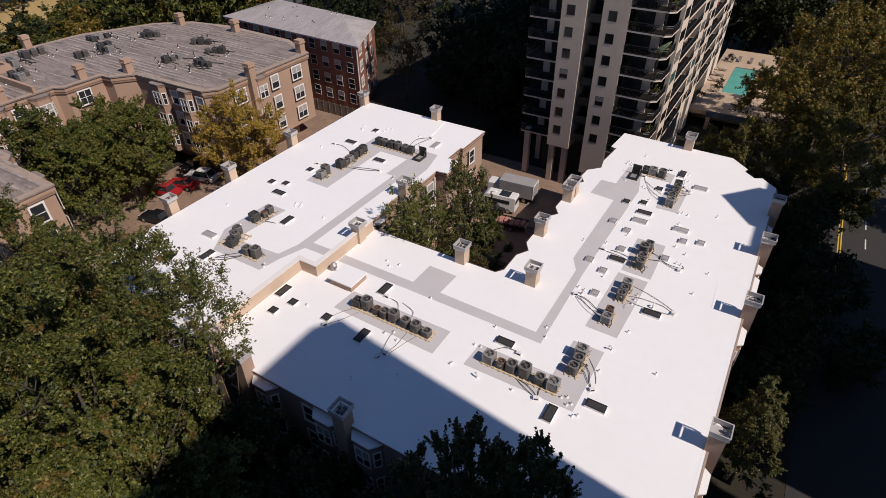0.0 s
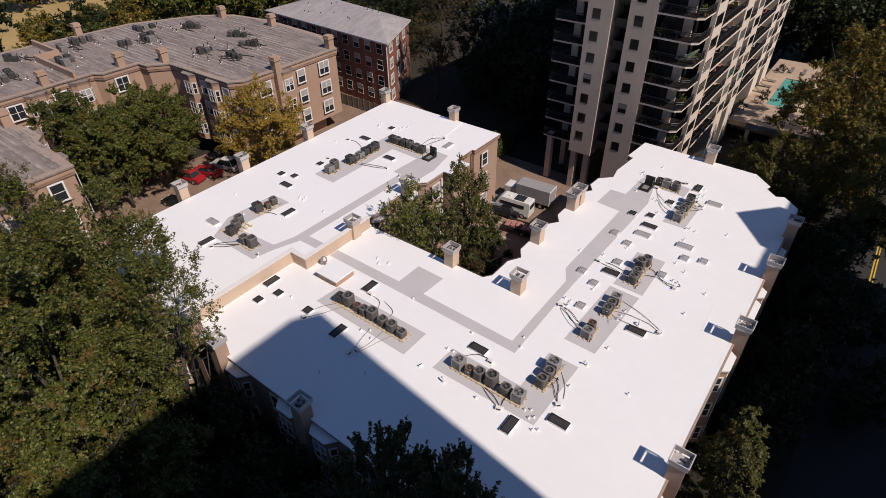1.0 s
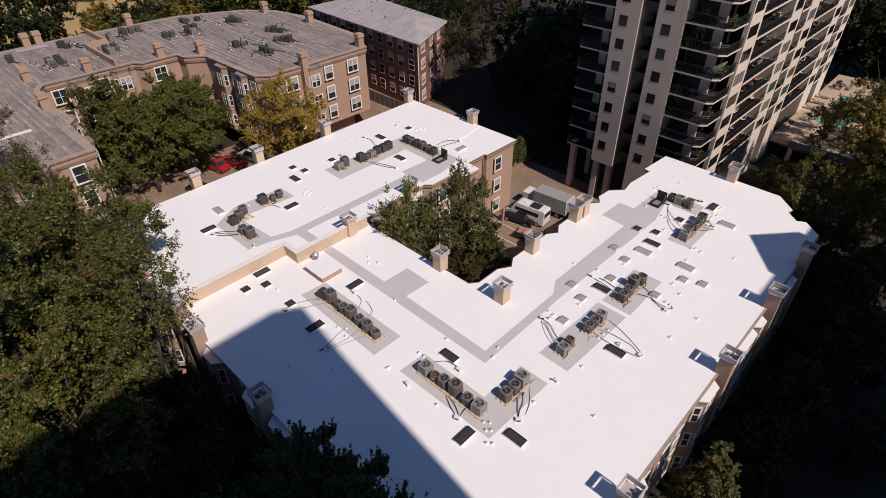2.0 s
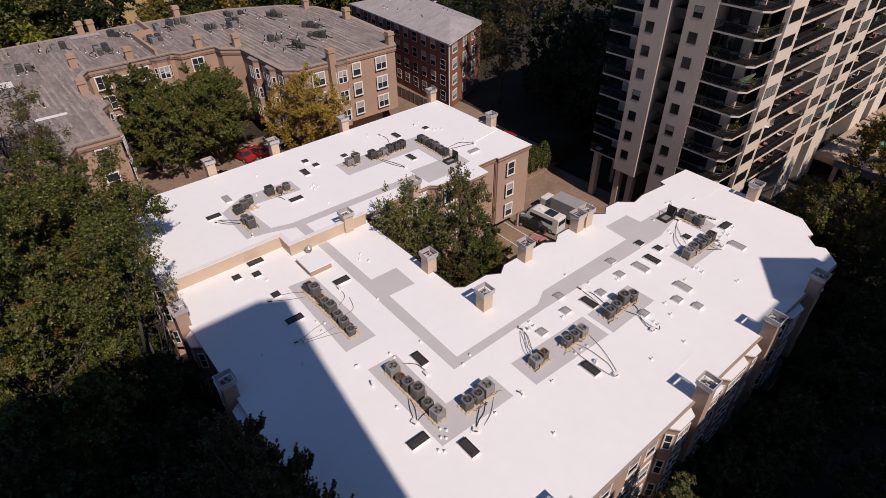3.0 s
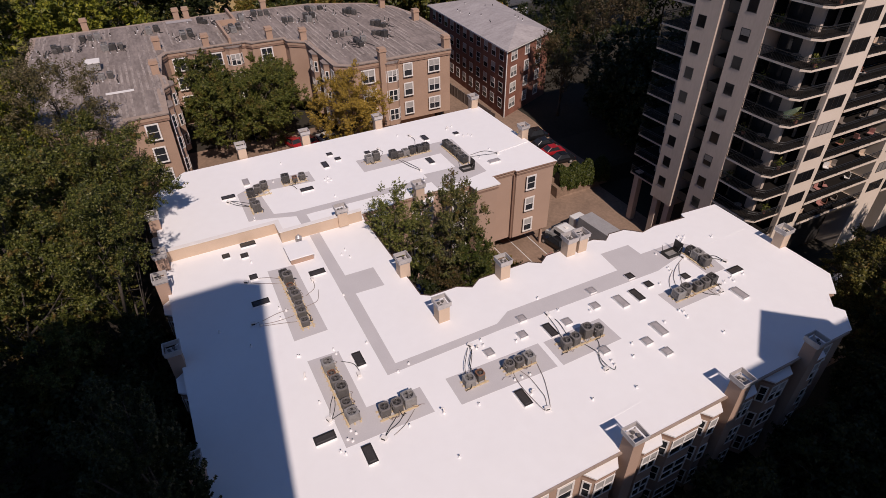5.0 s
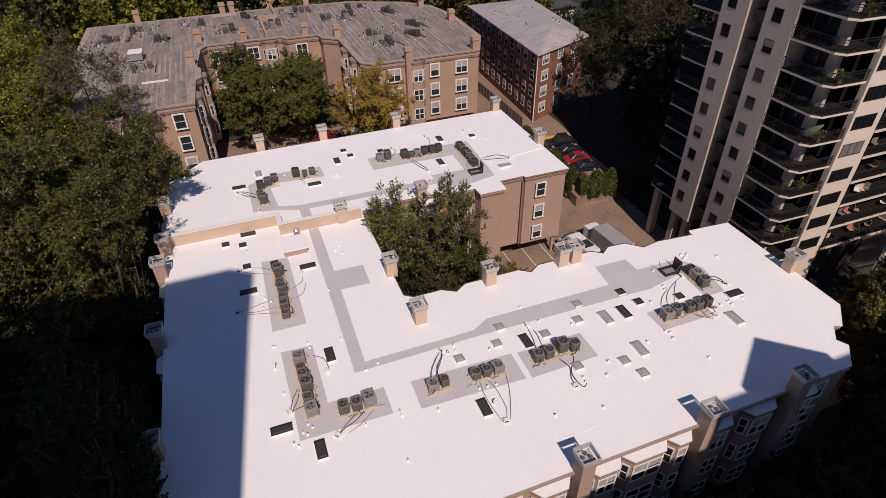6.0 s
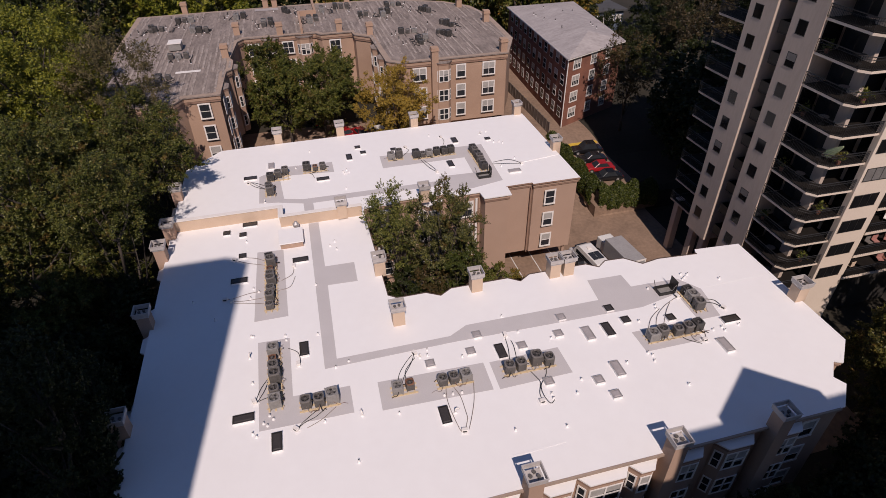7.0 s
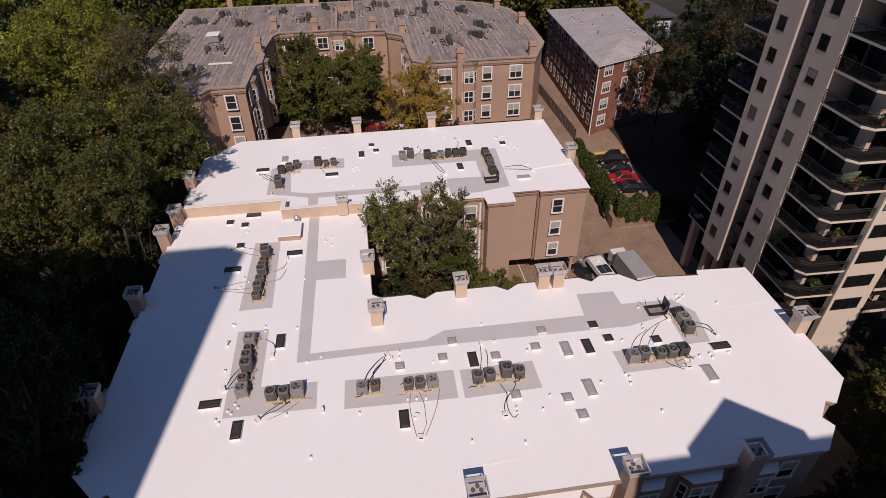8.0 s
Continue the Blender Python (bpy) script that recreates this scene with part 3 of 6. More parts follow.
pad([(-25.8, 25.8), (-25.6, 28.2), (-16.1, 28.3), (-16.1, 25.6)], ROOF)
pad([(-13.6, 25.9), (-13.5, 28.3), (-7.6, 28.3), (-7.5, 32.3), (-5.1, 32.3), (-5.2, 26.0)], ROOF)
pad([(-7.3, 34.25), (-7.1, 42.15), (-4.5, 42.1), (-4.75, 34.2)], ROOF)
pad([(-7.0, 42.6), (-7.1, 48.1), (-4.5, 48.15), (-4.4, 42.55)], ROOF)
pad([(-29.5, 30.8), (-9.55, 30.7), (-9.7, 40.5), (-9.45, 56.7), (-10.2, 60.3), (-7.05, 60.2), (-7.05, 54.35), (-4.9, 54.4), (-4.9, 59.3), (-6.9, 59.4), (-6.9, 62.2), (-10.2, 62.7), (-11.95, 61.5), (-12.05, 57.1),
     (-13.7, 57.05), (-13.8, 53.85), (-11.2, 53.6), (-11.25, 42.05), (-10.4, 40.5), (-10.35, 31.65), (-19.2, 31.8), (-19.1, 34.4), (-21.9, 34.45), (-21.95, 31.8), (-29.5, 31.8)], ROOF)
pad([(-40.4, 26.0), (-42.05, 28.8), (-41.85, 34.4), (-39.3, 34.4), (-39.8, 29.5), (-38.8, 28.3), (-34.7, 28.6), (-34.1, 30.6), (-33.95, 45.8), (-34.9, 45.8), (-34.75, 49.8), (-38.65, 49.9), (-38.6, 40.0), (-41.7, 40.1), (-41.5, 52.9),
     (-32.2, 52.5), (-31.4, 48.8), (-31.45, 45.8), (-32.9, 45.8), (-33.05, 31.55), (-30.0, 31.6), (-30.0, 30.6), (-33.2, 30.55), (-34.1, 27.95), (-34.45, 26.0)], UP)


# ---- welded seams and folds of the membrane ----
def seam(points, z, w=0.06, h=0.012):
    solid("membrane_seam", strip(points, -w, w, z, z + h), M["membrane"], "raised welded seam of the white membrane", kind="structure")


seam([(-10.3, 62.8), (-10.42, 69.7)], ROOF, 0.025, 0.006)
seam([(-35.7, 56.1), (-36.1, 59.2), (-36.4, 60.9)], UP, 0.14, 0.06)
seam([(0.86, 41.4), (0.8, 43.2), (0.7, 45.2)], ROOF, 0.08, 0.012)


# ---- skylights ----
SKY = {}


def skylight(x, y, z, w, d, dark):
    key = (w, d, dark)
    if key not in SKY:
        s = thing("skylight", ("smoked dark" if dark else "milky grey") + " rectangular skylight on a white curb", "skylight", group="roof skylights")
        part("curb", boxes((-w / 2, w / 2, -d / 2, d / 2, -0.02, 0.16)), M["membrane"], s, "white curb")
        t = 0.05
        part("frame", boxes((-w / 2, w / 2, -d / 2, -d / 2 + t, 0.16, 0.22), (-w / 2, w / 2, d / 2 - t, d / 2, 0.16, 0.22), (-w / 2, -w / 2 + t, -d / 2 + t, d / 2 - t, 0.16, 0.22), (w / 2 - t, w / 2, -d / 2 + t, d / 2 - t, 0.16, 0.22)), M["dark_metal"] if dark else M["metal"], s)
        bm = bmesh.new()
        a, b = (w / 2 - t, d / 2 - t), (w / 2 - t - 0.1, d / 2 - t - 0.1)
        lo = [bm.verts.new((sx * a[0], sy * a[1], 0.18)) for sx, sy in ((-1, -1), (1, -1), (1, 1), (-1, 1))]
        hi = [bm.verts.new((sx * b[0], sy * b[1], 0.235)) for sx, sy in ((-1, -1), (1, -1), (1, 1), (-1, 1))]
        bm.faces.new(hi)
        for i in range(4):
            bm.faces.new((lo[i], lo[(i + 1) % 4], hi[(i + 1) % 4], hi[i]))
        part("dome", bm, M["sky_dark"] if dark else M["sky_milk"], s)
        SKY[key] = s
        s.matrix_basis = pose(x, y, z)
        return s
    return copy_thing(SKY[key], pose(x, y, z))


S, L = 0.68, 1.42
for x, y, w, d, dark in ((-23.4, 29.7, S, L, 1), (-11.9, 29.35, L, S, 1), (-25.4, 24.5, S, S, 1), (-21.7, 24.3, S, L, 1), (-9.9, 42.5, S, S, 0), (-8.35, 41.55, S, S, 0), (-7.95, 38.3, S, S, 0),
                         (-7.75, 43.75, L, S, 1), (-7.9, 45.5, S, S, 0), (-6.45, 25.0, S, L, 1), (-4.0, 27.15, L, S, 1), (-29.7, 22.9, S, S, 1), (-29.0, 24.45, S, S, 1), (-30.7, 25.1, S, L, 1)):
    skylight(x, y, ROOF, w, d, dark)
for x, y, w, d, dark in ((-10.0, 49.65, S, S, 0), (-8.35, 48.7, S, S, 0), (-7.75, 50.95, L, S, 0), (-7.75, 52.65, L, S, 1), (-9.95, 53.85, S, S, 1), (-8.35, 54.5, S, S, 1), (-3.9, 51.4, L, S, 0),
                         (-3.3, 49.6, S, S, 0), (-1.8, 50.15, S, S, 0), (-7.65, 58.1, S, S, 1), (-6.25, 62.6, S, L, 1), (-3.9, 60.45, L, S, 0), (-4.1, 46.1, S, S, 0), (-3.2, 38.2, L, S, 1)):
    skylight(x, y, ROOF, w, d, dark)
for x, y, w, d, dark in ((-44.6, 37.8, S, S, 1), (-43.0, 38.3, S, S, 1), (-42.25, 36.5, L, S, 1), (-37.75, 33.0, S, L, 1), (-40.1, 25.05, S, L, 1), (-42.5, 27.4, L, S, 0), (-43.2, 49.9, L, S, 1), (-37.3, 47.8, L, S, 1),
                         (-42.5, 54.05, S, S, 1), (-33.7, 54.45, S, L, 0), (-42.8, 42.0, S, S, 1)):
    skylight(x, y, UP, w, d, dark)


# ---- condenser units ----
UNIT = {}


def rounded(w, c, n=3):
    """Corners of a square of half-width w with corners rounded by c."""
    out = []
    for q in range(4):
        for i in range(n + 1):
            a = math.pi / 2 * (q + i / n)
            sx, sy = ((1, 1), (-1, 1), (-1, -1), (1, -1))[q]
            out.append((sx * (w - c) + c * math.cos(a), sy * (w - c) + c * math.sin(a)))
    return out


def condenser(x, y, z, tone, h=0.8, turn=0.0):
    key = (tone, round(h, 1))
    if key not in UNIT:
        words = {"unit_grey": "grey", "unit_light": "pale grey", "unit_dark": "charcoal", "rust": "rusty brown"}[tone]
        u = thing("condenser_unit", words + " louvred air-conditioning condenser on timber skids", "condenser unit", group="roof condensers")
        w = {"unit_grey": 0.35, "unit_light": 0.39, "unit_dark": 0.37, "rust": 0.31}[tone] + (h - 0.75) * 0.22
        c = {"unit_grey": 0.17, "unit_light": 0.07, "unit_dark": 0.09, "rust": 0.13}[tone]
        well = w * 0.76
        sq = rounded(w, c)
        side = M["unit_mid"] if tone in ("rust", "unit_grey") else M[tone]
        part("core", prism(rounded(w - 0.035, c), 0.02, h - 0.25), M["black"], u, "dark coil behind the louvres")
        bm = bmesh.new()
        slats = 10
        for k in range(slats):
            zz = 0.05 + k * (h - 0.16) / slats
            prism(sq, zz, zz + (h - 0.16) / slats * 0.7, bm)
        part("louvre", bm, side, u, words + " louvred jacket")
        for sx in (-1, 1):
            for sy in (-1, 1):
                bm = bmesh.new()
                q = w - c * 0.42
                rod(bm, (sx * q, sy * q, 0.0), (sx * q, sy * q, h - 0.02), 0.05, n=6)
                part("corner_post", bm, side, u)
        n = 24
        bm = bmesh.new()
        edge = []
        for i in range(n):
            a = 2 * math.pi * i / n
            r = 1 / (abs(math.cos(a)) ** 5 + abs(math.sin(a)) ** 5) ** 0.2
            r = min(r, 1.0 + (w - c) / w * 0.4)
            edge.append((1.03 * w * r * math.cos(a), 1.03 * w * r * math.sin(a)))
        circle = [(math.cos(2 * math.pi * i / n), math.sin(2 * math.pi * i / n)) for i in range(n)]
        rings = [[bm.verts.new((*p, zz)) for p in edge] for zz in (h - 0.1, h - 0.025)]
        rings += [[bm.verts.new((0.97 * p[0], 0.97 * p[1], h)) for p in edge]]
        rings += [[bm.verts.new((r * p[0], r * p[1], zz)) for p in circle] for r, zz in ((well + 0.03, h + 0.005), (well, h - 0.02), (well, h - 0.22))]
        for p, q in zip(rings, rings[1:]):
            for i in range(n):
                bm.faces.new((p[i], p[(i + 1) % n], q[(i + 1) % n], q[i]))
        part("top_panel", bm, M[tone], u, words + " top panel with a round fan well")
        bm = bmesh.new()
        rod(bm, (0, 0, h - 0.235), (0, 0, h - 0.225), well - 0.005, n=n)
        part("fan_well", bm, M["black"], u, "dark bottom of the fan well")
        bm = bmesh.new()
        for k in range(3):
            a = k * math.pi * 2 / 3 + 0.3
            for b in range(4):
                a0, a1 = a + 0.32 * b, a + 0.32 * (b + 1)
                zz = h - 0.16 + 0.02 * b
                bm.faces.new([bm.verts.new((r * math.cos(t), r * math.sin(t), zz + (0.02 if t == a1 else 0))) for r, t in ((0.07, a0), (well * 0.92, a0), (well * 0.92, a1), (0.07, a1))])
        part("fan", bm, M["dark_metal"], u, "dark three-bladed fan under the guard")
        bm = bmesh.new()
        rod(bm, (0, 0, h - 0.18), (0, 0, h - 0.03), 0.085, 0.075, n=12)
        part("motor", bm, M["unit_grey"], u, "grey fan motor")
        bm = bmesh.new()
        radii = [well * r for r in (0.26, 0.30, 0.49, 0.52, 0.71, 0.74, 0.97, 1.03)]
        turns = [t for k in range(6) for t in (k * math.pi / 3, k * math.pi / 3 + 0.09, k * math.pi / 3 + 0.4, k * math.pi / 3 + 0.72)]
        net = [[bm.verts.new((r * math.cos(t), r * math.sin(t), h + 0.012)) for t in turns] for r in radii]
        for a in range(len(radii) - 1):
            for b in range(len(turns)):
                if a % 2 == 0 or b % 4 == 0:
                    c2 = (b + 1) % len(turns)
                    bm.faces.new((net[a][b], net[a + 1][b], net[a + 1][c2], net[a][c2]))
        part("fan_guard", bm, M["unit_mid"] if tone == "unit_light" else M["dark_metal"], u, "wire fan guard")
        part("service_box", boxes((w - 0.3, w - 0.08, w - 0.01, w + 0.04, 0.14, h - 0.18)), M[tone] if tone != "rust" else M["unit_grey"], u, bevel=0.008)
        part("nameplate", boxes((-w + 0.16, -w + 0.3, w - 0.002, w + 0.006, h - 0.32, h - 0.22)), M["trim"], u, "small pale nameplate")
        UNIT[key] = u
        u.matrix_basis = pose(x, y, z, 0, 0, turn)
        return u
    return copy_thing(UNIT[key], pose(x, y, z, 0, 0, turn))


def skid(x0, x1, y0, y1, z):
    """Timber rails with cross boards under a row of units."""
    s = thing("timber_skid", "pale timber skid frame under the condensers", "timber skid", pose((x0 + x1) / 2, (y0 + y1) / 2, z), group="condenser skids")
    hx, hy = (x1 - x0) / 2, (y1 - y0) / 2
    long_x = hx > hy
    for k in (-0.75, 0, 0.75):
        r = (-hx, hx, k * hy - 0.06, k * hy + 0.06, 0.0, 0.09) if long_x else (k * hx - 0.06, k * hx + 0.06, -hy, hy, 0.0, 0.09)
        part("rail", boxes(r), M["timber"], s, bevel=0.008)
    n = max(3, int(2 * max(hx, hy) / 0.45))
    for k in range(n):
        u = -1 + 2 * (k + 0.5) / n
        r = (u * hx - 0.05, u * hx + 0.05, -hy, hy, 0.09, 0.12) if long_x else (-hx, hx, u * hy - 0.05, u * hy + 0.05, 0.09, 0.12)
        part("cross_board", boxes(r), M["timber"], s)


LOOPS = []


def row(z, *units):
    xs, ys = [u[0] for u in units], [u[1] for u in units]
    skid(min(xs) - 0.5, max(xs) + 0.5, min(ys) - 0.5, max(ys) + 0.5, z)
    rnd = random.Random(len(units) * 31 + int(xs[0] * 10))
    for x, y, tone, h in units:
        condenser(x, y, z + 0.12, tone, h, rnd.choice((0, 90, 180)) + rnd.uniform(-5, 5))
        LOOPS.append((x, y, z, max(xs) - min(xs) > max(ys) - min(ys)))


G, D, P, R = "unit_grey", "unit_dark", "unit_light", "rust"
row(ROOF, (-24.1, 26.95, D, 0.7), (-23.3, 27.1, G, 1.0), (-22.2, 27.0, R, 0.6), (-21.45, 27.0, G, 0.7), (-20.6, 27.05, G, 0.9), (-19.45, 27.0, G, 0.7), (-18.45, 26.95, G, 0.8), (-17.4, 26.9, G, 0.6))
row(ROOF, (-12.1, 27.1, P, 0.8), (-11.1, 27.05, R, 0.6), (-10.3, 27.1, G, 0.8), (-9.3, 27.2, G, 1.0), (-8.1, 27.1, G, 0.7), (-7.1, 27.15, P, 0.8))
row(ROOF, (-6.5, 31.0, P, 0.9), (-6.4, 30.1, G, 0.8), (-6.45, 29.2, G, 0.8))
row(ROOF, (-6.05, 35.5, P, 0.7), (-6.1, 36.4, R, 0.7))
row(ROOF, (-5.9, 38.75, G, 0.7), (-5.9, 39.55, G, 0.7), (-5.9, 40.45, P, 0.7))
row(ROOF, (-5.75, 43.7, G, 0.8), (-5.8, 44.6, G, 0.8), (-6.0, 45.85, G, 1.0), (-5.75, 46.75, G, 0.8))
row(ROOF, (-5.95, 55.45, P, 0.8), (-6.05, 56.3, G, 0.9), (-5.95, 57.6, G, 0.7), (-5.95, 58.45, G, 0.8), (-6.05, 59.35, D, 0.8))
row(ROOF, (-9.9, 61.0, D, 0.7), (-9.15, 61.0, P, 0.8), (-8.1, 60.9, G, 0.9))
row(UP, (-40.5, 41.35, P, 0.8), (-40.7, 42.3, G, 1.0))
row(UP, (-40.2, 44.3, D, 0.9), (-40.05, 45.1, G, 0.6), (-40.15, 45.9, P, 0.7), (-40.25, 46.85, D, 0.8), (-40.2, 47.75, D, 0.8), (-40.3, 48.65, D, 0.8))
row(UP, (-39.8, 51.25, D, 0.8), (-39.0, 51.3, G, 0.8), (-38.0, 51.3, D, 0.8), (-37.05, 51.3, G, 0.9), (-36.0, 51.25, G, 0.8), (-35.15, 51.2, D, 0.8))
row(UP, (-40.5, 31.4, D, 0.9), (-40.15, 32.35, R, 0.6), (-40.3, 33.2, G, 0.7))
row(UP, (-39.2, 27.3, D, 0.8), (-39.7, 28.15, G, 0.8), (-40.25, 28.95, G, 0.8))
row(UP, (-37.0, 27.1, G, 0.8), (-36.0, 27.25, G, 1.0))


# ---- open roof hatches ----
def hatch(x, y, z, turn):
    t = thing("roof_hatch", "open roof hatch with a raised dark metal lid", "roof hatch", pose(x, y, z, 0, 0, turn), group="roof hatches")
    w, d, th = 0.75, 0.5, 0.08
    part("curb", boxes((-w, w, -d, -d + th, -0.02, 0.3), (-w, w, d - th, d, -0.02, 0.3), (-w, -w + th, -d + th, d - th, -0.02, 0.3), (w - th, w, -d + th, d - th, -0.02, 0.3)), M["dark_metal"], t, "dark metal curb")
    part("well", boxes((-w + th, w - th, -d + th, d - th, 0.0, 0.02)), M["unit_light"], t, "pale hatch floor")
    part("lid", boxes((w - 0.02, w + 0.03, -d, d, 0.3, 1.2)), M["dark_metal"], t, "upright dark lid", bevel=0.01)
    bm = bmesh.new()
    rod(bm, (-w + 0.1, d - 0.1, 0.25), (-w - 0.2, d - 0.1, 1.1), 0.025)
    part("ladder_post", bm, M["dark_metal"], t)
    bm = bmesh.new()
    rod(bm, (w - 0.3, -d + 0.1, 0.28), (w - 0.02, -d + 0.1, 0.85), 0.015)
    part("stay_arm", bm, M["metal"], t)


hatch(-10.75, 59.5, ROOF, 90)
hatch(-33.6, 50.7, UP, 90)


# ---- small roof vents ----
def stack(x, y, z, h=0.22, r=0.05, tone="membrane"):
    s = thing("vent_pipe", "short white plumbing vent pipe in a membrane boot", "vent pipe", pose(x, y, z), group="roof vents")
    bm = bmesh.new()
    rod(bm, (0, 0, -0.02), (0, 0, 0.09), 0.13, 0.07, n=10)
    part("boot", bm, M["membrane"], s)
    bm = bmesh.new()
    rod(bm, (0, 0, 0.05), (0, 0, h), r, n=10)
    part("pipe", bm, M[tone], s)
    bm = bmesh.new()
    rod(bm, (0, 0, h), (0, 0, h + 0.01), r * 0.75, n=10)
    part("bore", bm, M["black"], s)
    return s


def gooseneck(x, y, z, turn=0):
    s = thing("gooseneck_vent", "white curved gooseneck vent on the roof", "roof vent", pose(x, y, z, 0, 0, turn), group="roof vents")
    part("neck", tube([(0, 0, 0), (0, 0, 0.3), (0.06, 0, 0.42), (0.18, 0, 0.42), (0.24, 0, 0.3)], 0.06, 8), M["trim"], s, smooth=True)
    bm = bmesh.new()
    rod(bm, (0, 0, -0.02), (0, 0, 0.08), 0.16, 0.09, n=10)
    part("boot", bm, M["membrane"], s)


solid("wind_turbine_vent", (lambda bm: (rod(bm, (0, 0, 0), (0, 0, 0.35), 0.18, n=14), rod(bm, (0, 0, 0.35), (0, 0, 0.6), 0.3, 0.32, 14), rod(bm, (0, 0, 0.6), (0, 0, 0.85), 0.32, 0.12, 14), bm)[-1])(bmesh.new()), M["metal"], "galvanised round ventilator beside the parapet", "roof vent", m=pose(-28.9, 29.6, ROOF))


# ---- trees ----
def leaf_mesh(name, corners, material):
    n = len(corners)
    me = bpy.data.meshes.new(name)
    me.vertices.add(3 * n)
    me.vertices.foreach_set("co", np.ascontiguousarray(corners, np.float32).ravel())
    me.loops.add(3 * n)
    me.loops.foreach_set("vertex_index", np.arange(3 * n, dtype=np.int32))
    me.polygons.add(n)
    me.polygons.foreach_set("loop_start", np.arange(0, 3 * n, 3, dtype=np.int32))
    me.update(calc_edges=True)
    me.materials.append(material)
    return me


def leaf_faces(rng, centres, outward, size):
    """Pointed leaf faces round the centres, turned mostly outward and up."""
    n = len(centres)
    nor = outward * 0.75 + rng.normal(0, 0.55, (n, 3)) + np.array((0, 0, 0.2))
    nor /= np.linalg.norm(nor, axis=1, keepdims=True)
    side = np.cross(nor, rng.normal(0, 1, (n, 3)))
    side /= np.linalg.norm(side, axis=1, keepdims=True) + 1e-9
    along = np.cross(nor, side)
    s = (size * rng.uniform(0.6, 1.3, n))[:, None]
    return np.stack([centres - along * s * 0.45 - side * s * 0.36, centres - along * s * 0.3 + side * s * 0.42, centres + along * s * 0.75], 1)


def crown_leaves(rng, centre, rx, ry, rz, boughs, count, size, spire=0.0, plume=0.0):
    """Leaves packed round tapering shoots that leave boughs of uneven size and reach, with dark gaps between them.
    plume > 0 sends the shoots upward, plume < 0 lets them hang outward."""
    out_c, out_n = [], []
    base, half = np.array(centre), np.array((rx, ry, rz))
    mean = (rx + ry) / 2
    ways, sizes, reaches = [], [], []
    for _ in range(boughs):
        d = rng.normal(0, 1, 3)
        d[2] = d[2] * 0.95 + 0.2
        d /= np.linalg.norm(d)
        ways.append(d)
        sizes.append(rng.uniform(0.55, 1.5))
        u = rng.random()
        reaches.append(rng.uniform(0.3, 0.66) if u < 0.25 else rng.uniform(0.66, 0.92) if u < 0.85 else rng.uniform(0.92, 1.06))
    if spire > 0.3:
        for k in range(8):
            ways.append(np.array((rng.normal(0, 0.06), rng.normal(0, 0.06), 1.0)))
            sizes.append(0.95 - 0.07 * k)
            reaches.append(0.3 + 0.095 * k)
    share = np.array(sizes) ** 2
    share /= share.sum()
    unit = 2.0 * mean / math.sqrt(boughs)
    up = np.array((0.0, 0.0, 1.0))
    rise, fall = max(plume, 0.0), max(-plume, 0.0)
    for d, k, f, reach in zip(ways, sizes, share, reaches):
        c = d * reach
        if spire:
            c[:2] *= 1 - spire * (0.5 + 0.5 * min(max(c[2], -1), 1))
        c = base + c * half
        cr = unit * k * (1 - 0.35 * spire * (0.5 + 0.5 * d[2]))
        m = max(16, int(count * f))
        shoots = max(4, min(int(4 + 8 * k * max(1.0, cr)), m // 12))
        way = rng.normal(0, 1, (shoots, 3)) + d * 0.75 + up * 0.3
        way /= np.linalg.norm(way, axis=1, keepdims=True)
        start = way * cr * rng.uniform(0.05, 0.5, (shoots, 1))
        way = way * (1 - 0.45 * rise) + up * (0.25 + 1.1 * rise - 0.75 * fall) + d * 0.3
        way /= np.linalg.norm(way, axis=1, keepdims=True)
        length = cr * rng.uniform(0.4, 1.0, shoots) * (1 + 0.5 * rise)
        fat = cr * rng.uniform(0.2, 0.36, shoots) * (1 - 0.3 * rise)
        which = rng.integers(0, shoots, m)
        u = rng.uniform(0, 1, m) ** 1.15
        radial = rng.normal(0, 1, (m, 3))
        radial /= np.linalg.norm(radial, axis=1, keepdims=True)
        girth = fat[which] * (1 - 0.72 * u) * np.sqrt(rng.uniform(0.15, 1, m))
        spot = start[which] + way[which] * (u * length[which])[:, None] + radial * girth[:, None]
        out_c.append(c + spot)
        out_n.append(radial * 0.85 + way[which] * 0.45 + up * 0.45)
    loose = int(count * 0.03)
    d = rng.normal(0, 1, (loose, 3))
    d *= rng.uniform(0.25, 0.95, (loose, 1)) / np.linalg.norm(d, axis=1, keepdims=True)
    d[:, :2] *= (1 - spire * (0.5 + 0.5 * d[:, 2:3]))
    out_c.append(base + d * half), out_n.append(d)
    return leaf_faces(rng, np.concatenate(out_c), np.concatenate(out_n), size)


